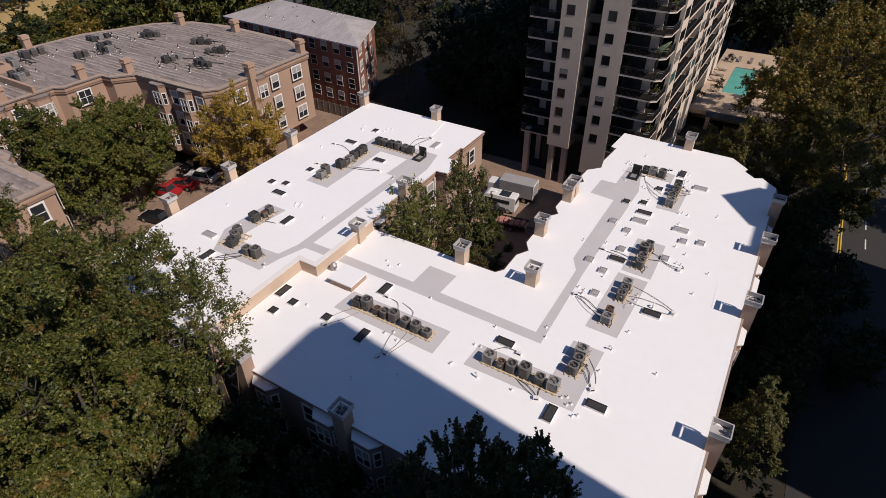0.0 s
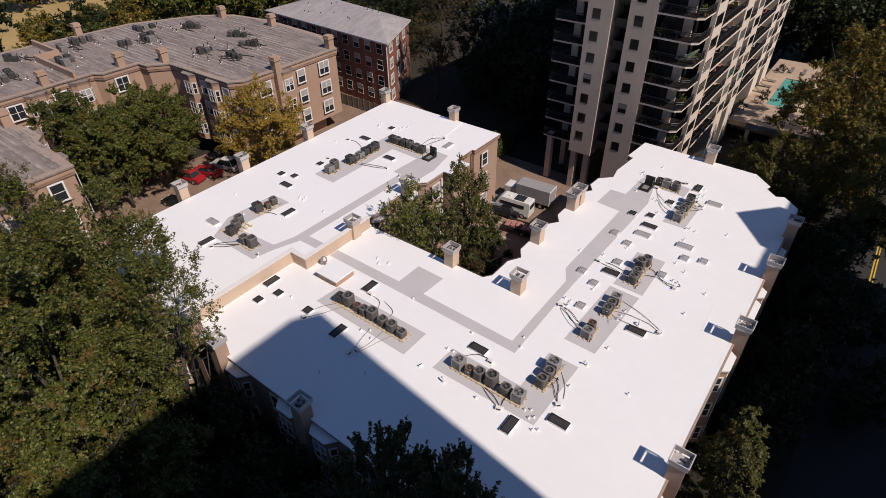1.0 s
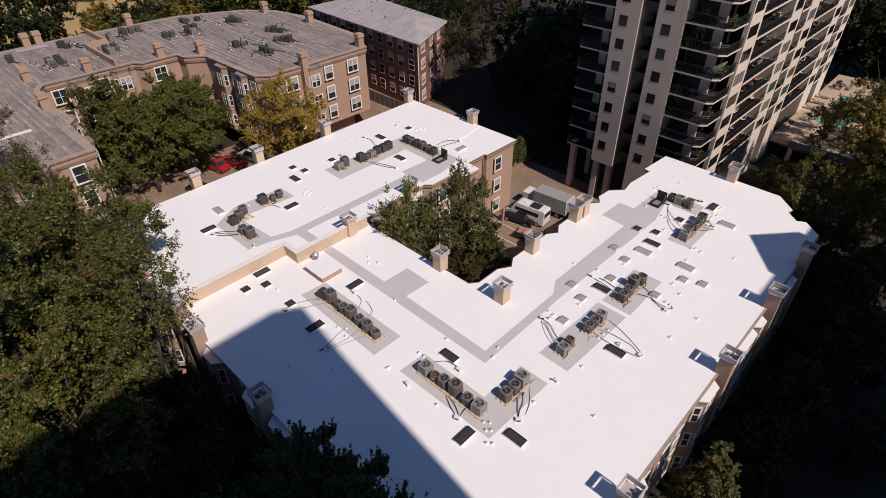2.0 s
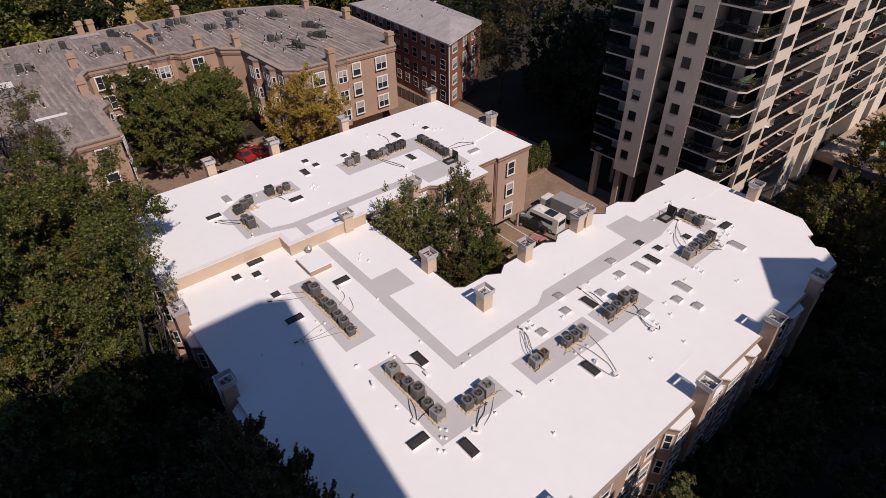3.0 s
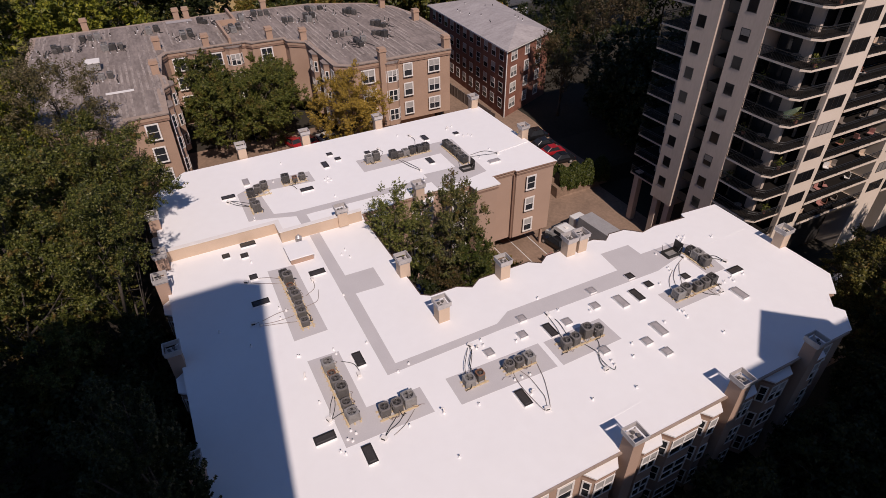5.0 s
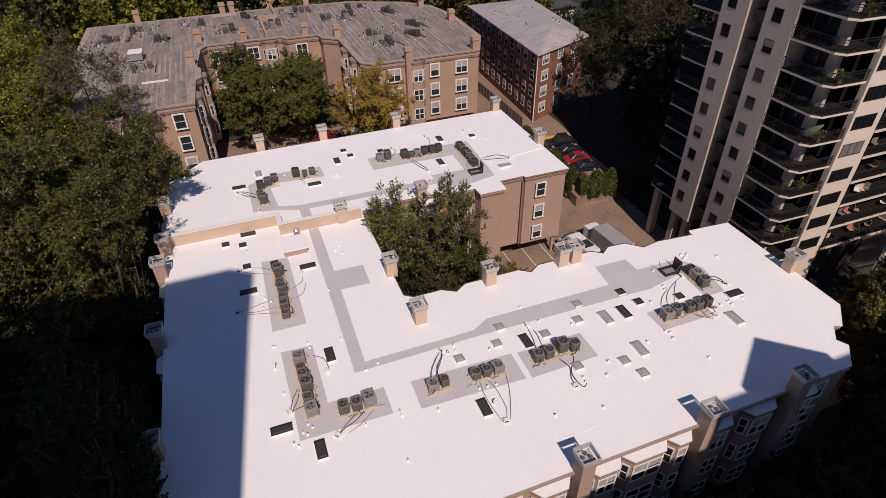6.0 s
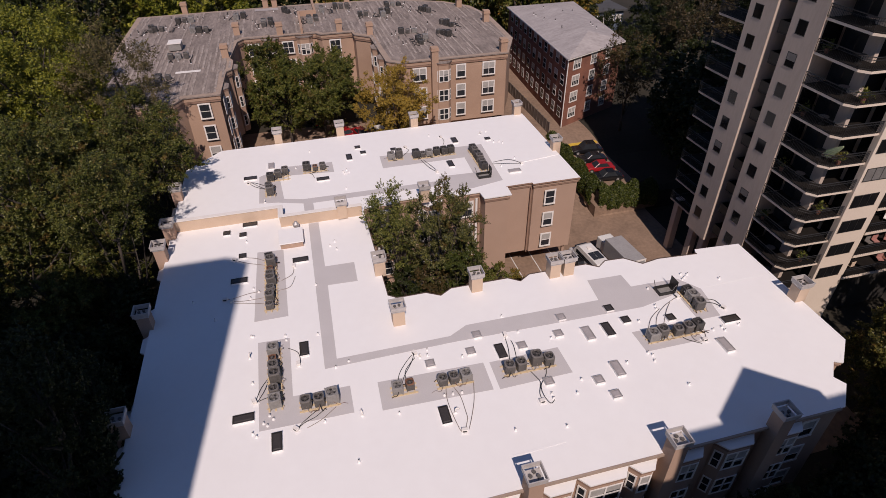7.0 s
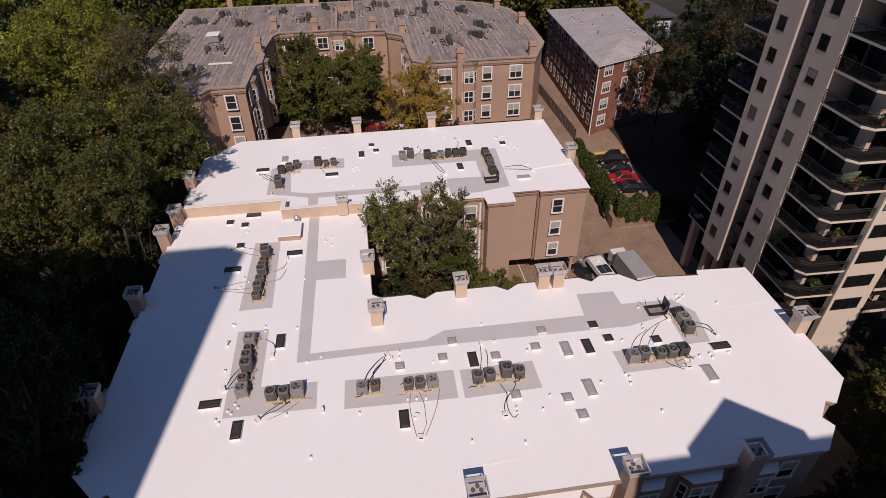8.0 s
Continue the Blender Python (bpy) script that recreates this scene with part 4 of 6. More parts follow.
def tree(x, y, h, r, material, seed, label, base=0.3, boughs=60, size=0.24, cover=2.6, spire=0.0, category="tree", group="", lean=0.25, plume=0.0, limbs=10):
    rng = np.random.default_rng(seed)
    t = thing("tree" if category == "tree" else "shrub", label, category, pose(x, y, ground_z(x, y)), group=group)
    tr = max(0.07, h * 0.014)
    low = h * base
    bm = bmesh.new()
    pts = [Vector((rng.uniform(-lean, lean) * i, rng.uniform(-lean, lean) * i, h * 0.84 * i / 5)) for i in range(6)]
    pts[0] = Vector((0, 0, -0.1))
    for i in range(5):
        rod(bm, pts[i], pts[i + 1], tr * (1 - 0.17 * i) * (1.3 if i == 0 else 1), tr * (1 - 0.17 * (i + 1)), 8)
    part("trunk", bm, M["bark"], t, smooth=True)
    for k in range(limbs):
        bm = bmesh.new()
        f = rng.uniform(0.3, 0.95)
        a, b = pts[int(f * 4.9)], rng.uniform(0, 2 * math.pi)
        thin = 1 - spire * f
        tip = Vector((math.cos(b) * r * thin * rng.uniform(0.4, 0.75), math.sin(b) * r * thin * rng.uniform(0.4, 0.75), a.z + (h - a.z) * rng.uniform(0.3, 0.75)))
        mid = a.lerp(tip, 0.5) + Vector((0, 0, -0.06 * h * rng.uniform(0, 1)))
        rod(bm, a, mid, tr * 0.42, tr * 0.24, 6)
        rod(bm, mid, tip, tr * 0.24, tr * 0.08, 5)
        for _ in range(4):
            tw = mid.lerp(tip, rng.uniform(0.0, 0.9))
            rod(bm, tw, tw + Vector((rng.uniform(-1, 1), rng.uniform(-1, 1), rng.uniform(0.1, 1))) * r * 0.24, tr * 0.12, tr * 0.03, 4)
        part("limb", bm, M["bark"], t, smooth=True)
    half = (h - low) / 2
    count = int(cover * 4 * math.pi * ((r * r * 2 + half * half) / 3) / (0.43 * size * size))
    leaves = crown_leaves(rng, (pts[4].x * 0.6, pts[4].y * 0.6, low + half), r, r, half, boughs, count, size, spire, plume)
    child("crown", leaf_mesh("crown", leaves, M[material]), t)
    return t


GREEN = "broad green deciduous tree with a dense crown"
# these trees get leaves darkened to stand in for shade
DARK = "tree in deep shade with leaves coloured dark for it"
# the wooded slope beside the building
tree(-31.0, 8.4, 25.0, 7.9, "leaf", 1, GREEN, 0.2, 170, 0.17, 1.2)
tree(-37.5, 10.6, 22.6, 5.3, "leaf", 2, GREEN, 0.4, 84, 0.17, 1.5)
tree(-24.4, 8.8, 20.6, 5.2, "leaf", 3, GREEN, 0.2, 90, 0.16, 1.6)
tree(-26.9, 14.5, 22.7, 4.0, "leaf", 4, "green tree whose airy top leans over the roof", 0.68, 60, 0.14, 0.75, 0.1)
tree(-41.5, 6.0, 22.3, 6.4, "leaf", 5, GREEN, 0.2, 96, 0.2, 1.7)
tree(-58.0, 2.5, 24.0, 8.2, "leaf_bright", 6, "yellow-green tree with a full rounded crown", 0.15, 90, 0.22, 1.35)
tree(-50.0, -6.0, 22.0, 8.0, "leaf", 7, GREEN, 0.2, 90, 0.36, 2.0)
tree(-72.0, -6.0, 22.0, 8.5, "leaf_bright", 8, "yellow-green tree with a full rounded crown", 0.15, 80, 0.28, 1.3)
tree(-35.0, -4.0, 21.0, 7.5, "leaf", 9, GREEN, 0.2, 80, 0.34, 1.8)
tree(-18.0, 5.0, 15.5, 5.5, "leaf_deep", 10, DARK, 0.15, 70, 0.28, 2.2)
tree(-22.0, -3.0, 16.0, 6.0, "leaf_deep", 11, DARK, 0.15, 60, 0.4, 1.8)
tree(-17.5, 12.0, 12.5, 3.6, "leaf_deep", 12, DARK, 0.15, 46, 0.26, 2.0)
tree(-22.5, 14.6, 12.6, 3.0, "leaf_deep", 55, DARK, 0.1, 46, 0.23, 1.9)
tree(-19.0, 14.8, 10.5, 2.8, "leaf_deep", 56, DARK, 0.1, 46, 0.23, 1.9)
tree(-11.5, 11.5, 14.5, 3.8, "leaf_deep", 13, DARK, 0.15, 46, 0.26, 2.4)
tree(-10.6, 14.6, 17.8, 2.7, "leaf_deep", 40, "slim tree close to the wall with leaves coloured dark for shade", 0.3, 60, 0.15, 0.85, 0.4, plume=0.9)
tree(-7.0, 14.8, 22.4, 3.2, "leaf_deep", 14, "slim tree close to the wall with leaves coloured dark for shade", 0.3, 80, 0.15, 0.85, 0.45, plume=0.9)
tree(-4.2, 15.0, 22.7, 3.4, "leaf_deep", 15, "slim tree close to the wall with leaves coloured dark for shade", 0.3, 80, 0.15, 0.9, 0.4, plume=0.9)
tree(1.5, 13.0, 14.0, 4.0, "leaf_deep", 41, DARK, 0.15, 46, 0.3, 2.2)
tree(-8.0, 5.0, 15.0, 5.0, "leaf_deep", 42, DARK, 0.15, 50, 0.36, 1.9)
tree(-52.2, 10.8, 23.2, 5.3, "leaf_brown", 16, "thin half-bare tree with dry brown leaves", 0.5, 110, 0.17, 0.62)
tree(-47.2, 14.4, 20.4, 4.3, "leaf", 17, GREEN, 0.3, 70, 0.17, 1.6)
tree(-39.4, 15.6, 22.6, 4.5, "leaf", 54, "green tree whose crown overhangs the roof corner", 0.6, 66, 0.16, 1.15)
tree(-34.5, 4.4, 10.5, 2.2, "leaf_rust", 43, "small tree with orange-red autumn leaves", 0.3, 24, 0.22, 1.3)
# courtyard
tree(-26.7, 39.0, 16.8, 2.7, "leaf_pale", 18, "airy courtyard tree with pale sunlit upper leaves", 0.57, 46, 0.15, 0.6, 0.0, lean=0.15, plume=0.2)
tree(-25.4, 39.8, 15.4, 2.7, "leaf_pale", 44, "airy courtyard tree with pale sunlit upper leaves", 0.52, 44, 0.145, 0.6, 0.1, lean=0.15)
tree(-23.0, 42.7, 18.2, 3.2, "leaf_court", 19, "tall green courtyard tree with a pointed top", 0.3, 90, 0.145, 0.62, 0.05, lean=0.1, plume=0.35)
tree(-24.3, 45.3, 17.4, 2.7, "leaf_court", 20, "green courtyard tree with a few thin twigs", 0.3, 70, 0.145, 0.55, 0.05, plume=0.35)
tree(-21.4, 41.4, 11.0, 2.2, "leaf_rust", 45, "courtyard tree with reddish-brown leaves", 0.3, 44, 0.14, 0.7, 0.3)
tree(-21.6, 44.0, 12.5, 3.0, "leaf_hedge", 46, "low dark green courtyard tree", 0.12, 80, 0.145, 1.2, 0.3)
tree(-22.8, 39.6, 10.0, 2.3, "leaf_deep", 22, "understorey tree with leaves coloured dark for shade", 0.25, 44, 0.15, 1.1)
tree(-27.4, 48.2, 4.4, 1.8, "leaf_mid", 21, "rounded green courtyard shrub", 0.03, 40, 0.14, 1.9, category="shrub")
tree(-27.2, 50.6, 4.0, 1.8, "leaf_mid", 47, "rounded green courtyard shrub", 0.03, 40, 0.14, 1.9, category="shrub")
tree(-26.6, 52.6, 3.0, 1.5, "leaf_autumn", 48, "green courtyard shrub with red-tipped leaves", 0.03, 36, 0.14, 1.9, category="shrub")
# parking court of the older building
tree(-71.5, 27.5, 15.0, 4.4, "leaf", 23, GREEN, 0.2, 70, 0.22, 2.2)
tree(-67.5, 35.0, 13.6, 5.7, "leaf_mid", 24, GREEN, 0.15, 110, 0.2, 1.8)
tree(-72.5, 37.5, 12.8, 4.2, "leaf_mid", 25, GREEN, 0.2, 64, 0.22, 2.2)
tree(-66.5, 29.5, 13.0, 4.4, "leaf_mid", 49, GREEN, 0.15, 70, 0.21, 2.2)
tree(-57.6, 45.2, 14.2, 5.4, "leaf_yellow", 26, "golden autumn tree with feathery foliage", 0.18, 240, 0.14, 1.5)
# street side
tree(5.5, 86.0, 25.0, 8.9, "leaf_autumn", 27, "large tree turning brown and orange", 0.12, 190, 0.25, 1.75)
tree(1.2, 76.4, 14.5, 4.8, "leaf_turning", 28, "broad tree with olive leaves starting to turn", 0.15, 70, 0.18, 1.5)
tree(9.6, 77.6, 19.5, 6.6, "leaf_turning", 29, "broad tree with olive leaves starting to turn", 0.15, 110, 0.2, 1.5)
tree(-4.0, 79.6, 11.0, 3.6, "leaf_turning", 63, "olive tree starting to turn beside the tower drive", 0.15, 50, 0.17, 1.4)
tree(11.0, 95.0, 22.0, 8.0, "leaf_autumn", 30, "large tree turning brown and orange", 0.12, 120, 0.29, 1.6)
tree(6.5, 105.0, 22.5, 7.5, "leaf_autumn", 57, "large tree turning brown and orange", 0.15, 110, 0.32, 1.5)
tree(17.0, 152.0, 22.0, 8.0, "leaf_autumn", 32, "large tree turning brown and orange", 0.15, 80, 0.42, 1.6)
tree(22.5, 88.0, 15.0, 5.5, "leaf_deep", 31, DARK, 0.12, 50, 0.36, 2.0)
tree(6.4, 35.3, 12.4, 3.4, "leaf_court", 33, "conical green street tree beside the wall", 0.04, 150, 0.13, 1.4, 0.7, plume=-0.7)
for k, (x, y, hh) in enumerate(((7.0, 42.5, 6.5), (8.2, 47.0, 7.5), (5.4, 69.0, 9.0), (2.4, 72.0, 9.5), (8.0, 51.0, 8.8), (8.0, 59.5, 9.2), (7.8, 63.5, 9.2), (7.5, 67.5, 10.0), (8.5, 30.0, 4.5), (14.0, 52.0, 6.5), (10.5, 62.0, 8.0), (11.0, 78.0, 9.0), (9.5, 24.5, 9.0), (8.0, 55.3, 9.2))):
    # leaf colour already holds the street's shade
    tree(x, y, hh, 3.0, "leaf_deep", 60 + k, "street tree with leaves coloured dark for shade", 0.1, 36, 0.28, 1.9, limbs=5)
# between the brick block and the tower
tree(-57.0, 82.0, 16.0, 4.4, "leaf_rust", 36, "tree with thin reddish leaves beside the brick block", 0.3, 90, 0.19, 0.6)
tree(-71.5, 102.5, 20.0, 6.6, "leaf_dun", 39, "half-bare tree with brownish leaves", 0.25, 130, 0.25, 0.8)
# darkened leaves stand in for the black shade beside the tower
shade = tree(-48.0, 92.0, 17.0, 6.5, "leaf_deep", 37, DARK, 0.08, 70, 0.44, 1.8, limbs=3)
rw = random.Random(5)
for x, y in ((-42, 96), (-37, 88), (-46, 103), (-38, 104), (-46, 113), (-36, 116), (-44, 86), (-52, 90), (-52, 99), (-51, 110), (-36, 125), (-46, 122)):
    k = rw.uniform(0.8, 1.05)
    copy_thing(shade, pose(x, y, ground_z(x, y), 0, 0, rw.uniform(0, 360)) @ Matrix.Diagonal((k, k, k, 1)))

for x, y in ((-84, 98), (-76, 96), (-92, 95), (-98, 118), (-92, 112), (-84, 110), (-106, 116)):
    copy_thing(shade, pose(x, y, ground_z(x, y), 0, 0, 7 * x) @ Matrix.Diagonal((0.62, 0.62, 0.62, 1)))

# distant woods: a few trees repeated with changes of size and turn
WOOD = "distant broadleaf tree in dense woods"
seeds = [tree(-122, 20, 20, 8, "leaf", 50, WOOD, 0.05, 80, 0.64, 1.6, limbs=2), tree(-126, -22, 19, 8, "leaf_deep", 51, WOOD, 0.05, 80, 0.64, 1.6, limbs=2), tree(-118, 84, 18, 7.5, "leaf_autumn", 52, WOOD, 0.05, 80, 0.64, 1.6, limbs=2), tree(-119, 5, 19, 8, "leaf_bright", 53, WOOD, 0.05, 80, 0.64, 1.6, limbs=2)]
far = [(-104, 92), (-101, 80), (-112, 76), (-108, 67), (-113, 98), (-4, 152), (5, 150), (-14, 156), (-2, 162), (10, 160), (-10, 151)]
for k in range(10):
    far += [(-116 - rw.uniform(0, 9), -30 + 12 * k), (-133 - rw.uniform(0, 8), -28 + 13 * k)]
for k in range(9):
    far += [(-190 - rw.uniform(0, 20), -60 + 24 * k), (-110 + 14 * k + rw.uniform(-3, 3), 130 + rw.uniform(-4, 8)), (-100 + 13 * k, -30 + rw.uniform(-6, 6))]
for x, y in far:
    if x < -126 and 50 < y < 100 or x > -32 and 118 < y < 146:
        continue
    k = rw.uniform(0.75, 1.1) * (0.5 if x < -108 and 38 < y < 76 else 1)
    copy_thing(seeds[1] if y > 100 else rw.choice(seeds), pose(x, y, ground_z(x, y), 0, 0, rw.uniform(0, 360)) @ Matrix.Diagonal((k, k, k, 1)))

for x, y, k in ((-116, 44, 0.7), (-118, 52, 0.72), (-117, 61, 0.7), (-128, 48, 0.55), (-129, 57, 0.55), (-130, 66, 0.58), (-141, 55, 0.38), (-142, 64, 0.4), (-140, 72, 0.5), (-126, 74, 0.7), (-132, 82, 0.9), (-142, 86, 0.9), (-128, 92, 0.9), (-150, 92, 0.9),
                (-155, 84, 0.7), (-190, 70, 0.8), (-192, 85, 0.8), (-190, 58, 0.8), (-195, 100, 0.8), (-140, 98, 0.9), (-186, 64, 0.7), (-187, 78, 0.7), (-110, 48, 0.6), (-111, 57, 0.62)):
    copy_thing(rw.choice(seeds[:3]), pose(x, y, ground_z(x, y), 0, 0, rw.uniform(0, 360)) @ Matrix.Diagonal((k * 1.15, k * 1.15, k, 1)))


# ---- the high-rise ----
FLOORS = 14
Z0, STOREY = 7.4, 2.71
FRONT = 73.72
tower = thing("apartment_tower", "beige concrete high-rise with stacked dark balconies", "high-rise")
# balcony back walls carry their shade in the colour
part("core", boxes((-28.6, -14.9, 77.2, 135, -0.2, 46)), M["recess"], tower, "recessed balcony walls coloured dark for shade")
part("core", boxes((-17.8, -14.9, 75.9, 77.19, 0, 46)), M["recess"], tower, "recessed balcony walls coloured dark for shade")
part("wall", boxes((-26.6, -23.35, FRONT, 77.2, 6.0, 46)), M["tower"], tower, "beige concrete window strip")
part("wall", boxes((-21.3, -18.0, FRONT, 77.2, 2.9, 46)), M["tower"], tower, "beige concrete window strip")
for x, y in ((-30.2, 75.0), (-26.0, 74.5), (-24.0, 74.5), (-20.6, 74.5), (-18.5, 74.5), (-30.2, 80.0)):
    part("column", boxes((x - 0.4, x + 0.4, y - 0.4, y + 0.4, -0.1, 7.3)), M["tower"], tower, bevel=0.03)
rt = random.Random(3)
for k in range(FLOORS):
    z = Z0 + STOREY * k
    window(tower, -25.34, FRONT, z + 1.18, SOUTH, 1.0, 1.15, "tower", rt.random() < 0.16)
    window(tower, -19.97, FRONT, z + 1.1, SOUTH, 1.0, 1.15, "tower", rt.random() < 0.16)
    # slabs between the strips painted with the same shade colour
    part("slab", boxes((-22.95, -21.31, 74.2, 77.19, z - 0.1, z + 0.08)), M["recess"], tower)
    part("balustrade", boxes((-22.95, -22.89, 74.2, 77.19, z + 0.08, z + 1.0), (-22.89, -21.31, 74.2, 74.26, z + 0.08, z + 1.0)), M["black"], tower, "dark metal balcony front")


def railing(parent, pts, z, h=1.05, gap=0.15):
    """A dark metal balustrade along a line of points."""
    bm = bmesh.new()
    for (ax, ay), (bx, by) in zip(pts, pts[1:]):
        a, b = Vector((ax, ay, z)), Vector((bx, by, z))
        for zz, r in ((h, 0.04), (0.12, 0.02), (h - 0.22, 0.028)):
            rod(bm, a + Vector((0, 0, zz)), b + Vector((0, 0, zz)), r, n=4)
        n = max(1, int((b - a).length / gap))
        for i in range(n + 1):
            p = a.lerp(b, i / n)
            rod(bm, p, p + Vector((0, 0, h)), 0.014 if i % 9 else 0.03, n=4)
    part("railing", bm, M["black"], parent, "dark metal balustrade")


BZ = 7.12
LEFT = [(-26.6, 74.2), (-31.0, 74.2), (-31.3, 74.7), (-31.3, 84.0), (-26.6, 84.0)]
RIGHT = [(-18.0, 73.78), (-13.44, 73.62), (-12.73, 74.2), (-12.64, 77.74), (-12.96, 77.74), (-12.96, 78.5), (-18.0, 78.5)]
for k in range(FLOORS):
    z = BZ + STOREY * k
    b = child("balcony", mesh_of("balcony", prism(ccw(LEFT), z - 0.2, z), M["tower"]), tower, None, "projecting balcony slab")
    railing(b, LEFT[:4], z)
    # corner slabs take the sunlit copy of the concrete
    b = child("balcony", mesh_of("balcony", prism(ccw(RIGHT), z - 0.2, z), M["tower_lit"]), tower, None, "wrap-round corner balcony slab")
    railing(b, RIGHT[:4], z)
    part("pane", boxes((-28.7, -28.62, 78.0, 83.0, z + 0.05, z + 2.2)), M["glass"], tower)
    part("wall", boxes((-15.35, -14.3, 75.7, 76.1, z + 0.02, z + 2.5)), M["tower"], tower, "cream wall pier on the balcony")
    # a dark panel covers the strip's return wall on all but four floors
    if k not in (0, 2, 7, 9):
        part("balcony_panel", boxes((-17.99, -17.95, 74.0, 75.8, z + 0.05, z + 2.45)), M["tinted"], tower, "dark panel on the balcony wall")
    part("wall", boxes((-14.62, -14.38, 78.3, 78.44, z + 0.02, z + 2.5)), M["tower"], tower, "cream door jamb")
    # dark panel across the wall behind the corner pier
    part("balcony_panel", boxes((-14.86, -12.98, 78.44, 78.49, z + 0.05, z + 2.42)), M["tinted"], tower, "dark panel on the balcony wall")
    part("wall", boxes((-29.6, -28.6, 77.0, 77.6, z + 0.02, z + 2.5)), M["tower"], tower, "cream wall pier on the balcony")
    # thin dark sheets over the slabs paint the shade on the floors
    part("shade_sheet", prism(ccw(grow(ccw(LEFT), -0.04)), z + 0.002, z + 0.012), M["floor_shade"], tower, "thin balcony floor sheet coloured dark for shade")
    part("shade_sheet", prism(ccw(grow(ccw(RIGHT), -0.04)), z + 0.002, z + 0.012), M["floor_shade"], tower, "thin balcony floor sheet coloured dark for shade")
    part("balcony_panel", boxes((-17.6, -16.35, 75.84, 75.9, z + 0.02, z + 2.3)), M["glass"], tower)
# street-side piers and slabs below are coloured lighter for the sun on them
for y in (79.3, 95.2, 103.0, 119.0, 127.0):
    if y < 80:
        part("wall", boxes((-12.95, -12.4, 77.75, y + 2.2, -0.1, 46)), M["tower_lit"], tower, "concrete pier in the lighter sunlit tone")
        # shade behind the pier, again put in by colour
        part("core", boxes((-14.88, -12.96, 78.5, y + 2.2, -0.1, 46)), M["recess"], tower, "recessed balcony walls coloured dark for shade")
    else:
        part("wall", boxes((-14.95, -12.4, y - 2.2, y + 2.2, -0.1, 46)), M["tower_lit"], tower, "concrete pier in the lighter sunlit tone")
    for k in range(FLOORS):
        window(tower, -12.4, y + 0.1, Z0 + STOREY * k + 1.25, EAST, 2.6, 1.2, "wide", rt.random() < 0.4)
for y0, y1 in ((81.5, 93.0), (97.4, 100.8), (105.2, 116.8), (121.2, 124.8)):
    for k in range(FLOORS):
        z = Z0 + STOREY * k
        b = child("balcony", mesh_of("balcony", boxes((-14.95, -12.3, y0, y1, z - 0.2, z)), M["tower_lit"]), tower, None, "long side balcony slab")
        railing(b, [(-12.36, y0), (-12.36, y1)], z, gap=0.22)
        part("pane", boxes((-14.95, -14.87, y0 + 0.3, y1 - 0.3, z, z + 2.3)), M["tinted"], tower)
        # side balconies get the same added sheet of painted shade
        part("shade_sheet", boxes((-14.8, -12.45, y0 + 0.1, y1 - 0.1, z + 0.002, z + 0.012)), M["floor_shade"], tower, "thin balcony floor sheet coloured dark for shade")
rb = random.Random(8)


def balcony_table(x, y, z, tone):
    t = thing("balcony_table", "small round table on a balcony", "table", pose(x, y, z), group="balcony furniture")
    bm = bmesh.new()
    rod(bm, (0, 0, 0.68), (0, 0, 0.72), 0.42, n=14)
    part("tabletop", bm, M[tone], t)
    bm = bmesh.new()
    rod(bm, (0, 0, 0.03), (0, 0, 0.68), 0.04)
    part("post", bm, M["dark_metal"], t)
    bm = bmesh.new()
    rod(bm, (0, 0, 0), (0, 0, 0.04), 0.25, n=12)
    part("foot", bm, M["dark_metal"], t)


def balcony_plant(x, y, z, seed):
    t = thing("potted_plant", "green plant in a clay pot on a balcony", "plant", pose(x, y, z), group="balcony plants")
    bm = bmesh.new()
    rod(bm, (0, 0, 0), (0, 0, 0.35), 0.15, 0.2, 12)
    part("pot", bm, M["brick"], t, "clay pot")
    rng = np.random.default_rng(seed)
    c = rng.normal(0, 0.22, (70, 3)) + np.array((0, 0, 0.75))
    child("foliage", leaf_mesh("foliage", leaf_faces(rng, c, c - np.array((0, 0, 0.5)), 0.22), M["leaf_mid"]), t)


for k in range(0, 10):
    z = BZ + STOREY * k + 0.012
    balcony_table(rb.uniform(-15.6, -14.0), rb.uniform(74.4, 74.9), z, rb.choice(("wood_fence", "dark_metal", "recess")))
    if k % 2:
        balcony_plant(rb.uniform(-13.6, -12.9), rb.uniform(74.4, 76.4), z, 300 + k)
    else:
        balcony_plant(-17.3, 74.3, z, 300 + k)


def folded_parasol(foot, top):
    """A closed parasol leaning from its foot towards the rail."""
    p = thing("parasol", "folded pale green parasol leaning on a balcony", "parasol", pose(*foot))
    tip = Vector(top) - Vector(foot)
    bm = bmesh.new()
    rod(bm, (0, 0, 0), tip, 0.025, n=6)
    part("pole", bm, M["dark_metal"], p)
    way = tip.normalized()
    side = way.cross(Vector((0, 0, 1))).normalized()
    up = side.cross(way)
    bm = bmesh.new()
    rings = []
    for u, r in ((0.25, 0.3), (0.3, 0.34), (0.55, 0.26), (0.8, 0.16), (0.98, 0.05)):
        ring = []
        for i in range(16):
            w = 2 * math.pi * i / 16
            q = r * (1.15 if i % 2 else 0.72)
            ring.append(bm.verts.new(tip * u + side * (q * math.cos(w)) + up * (q * math.sin(w))))
        rings.append(ring)
    for lower, upper in zip(rings, rings[1:]):
        for i in range(16):
            bm.faces.new((lower[i], lower[(i + 1) % 16], upper[(i + 1) % 16], upper[i]))
    bm.faces.new(rings[-1])
    bm.faces.new(rings[0][::-1])
    part("canopy", bm, M["parasol"], p, "pale green pleated cloth")


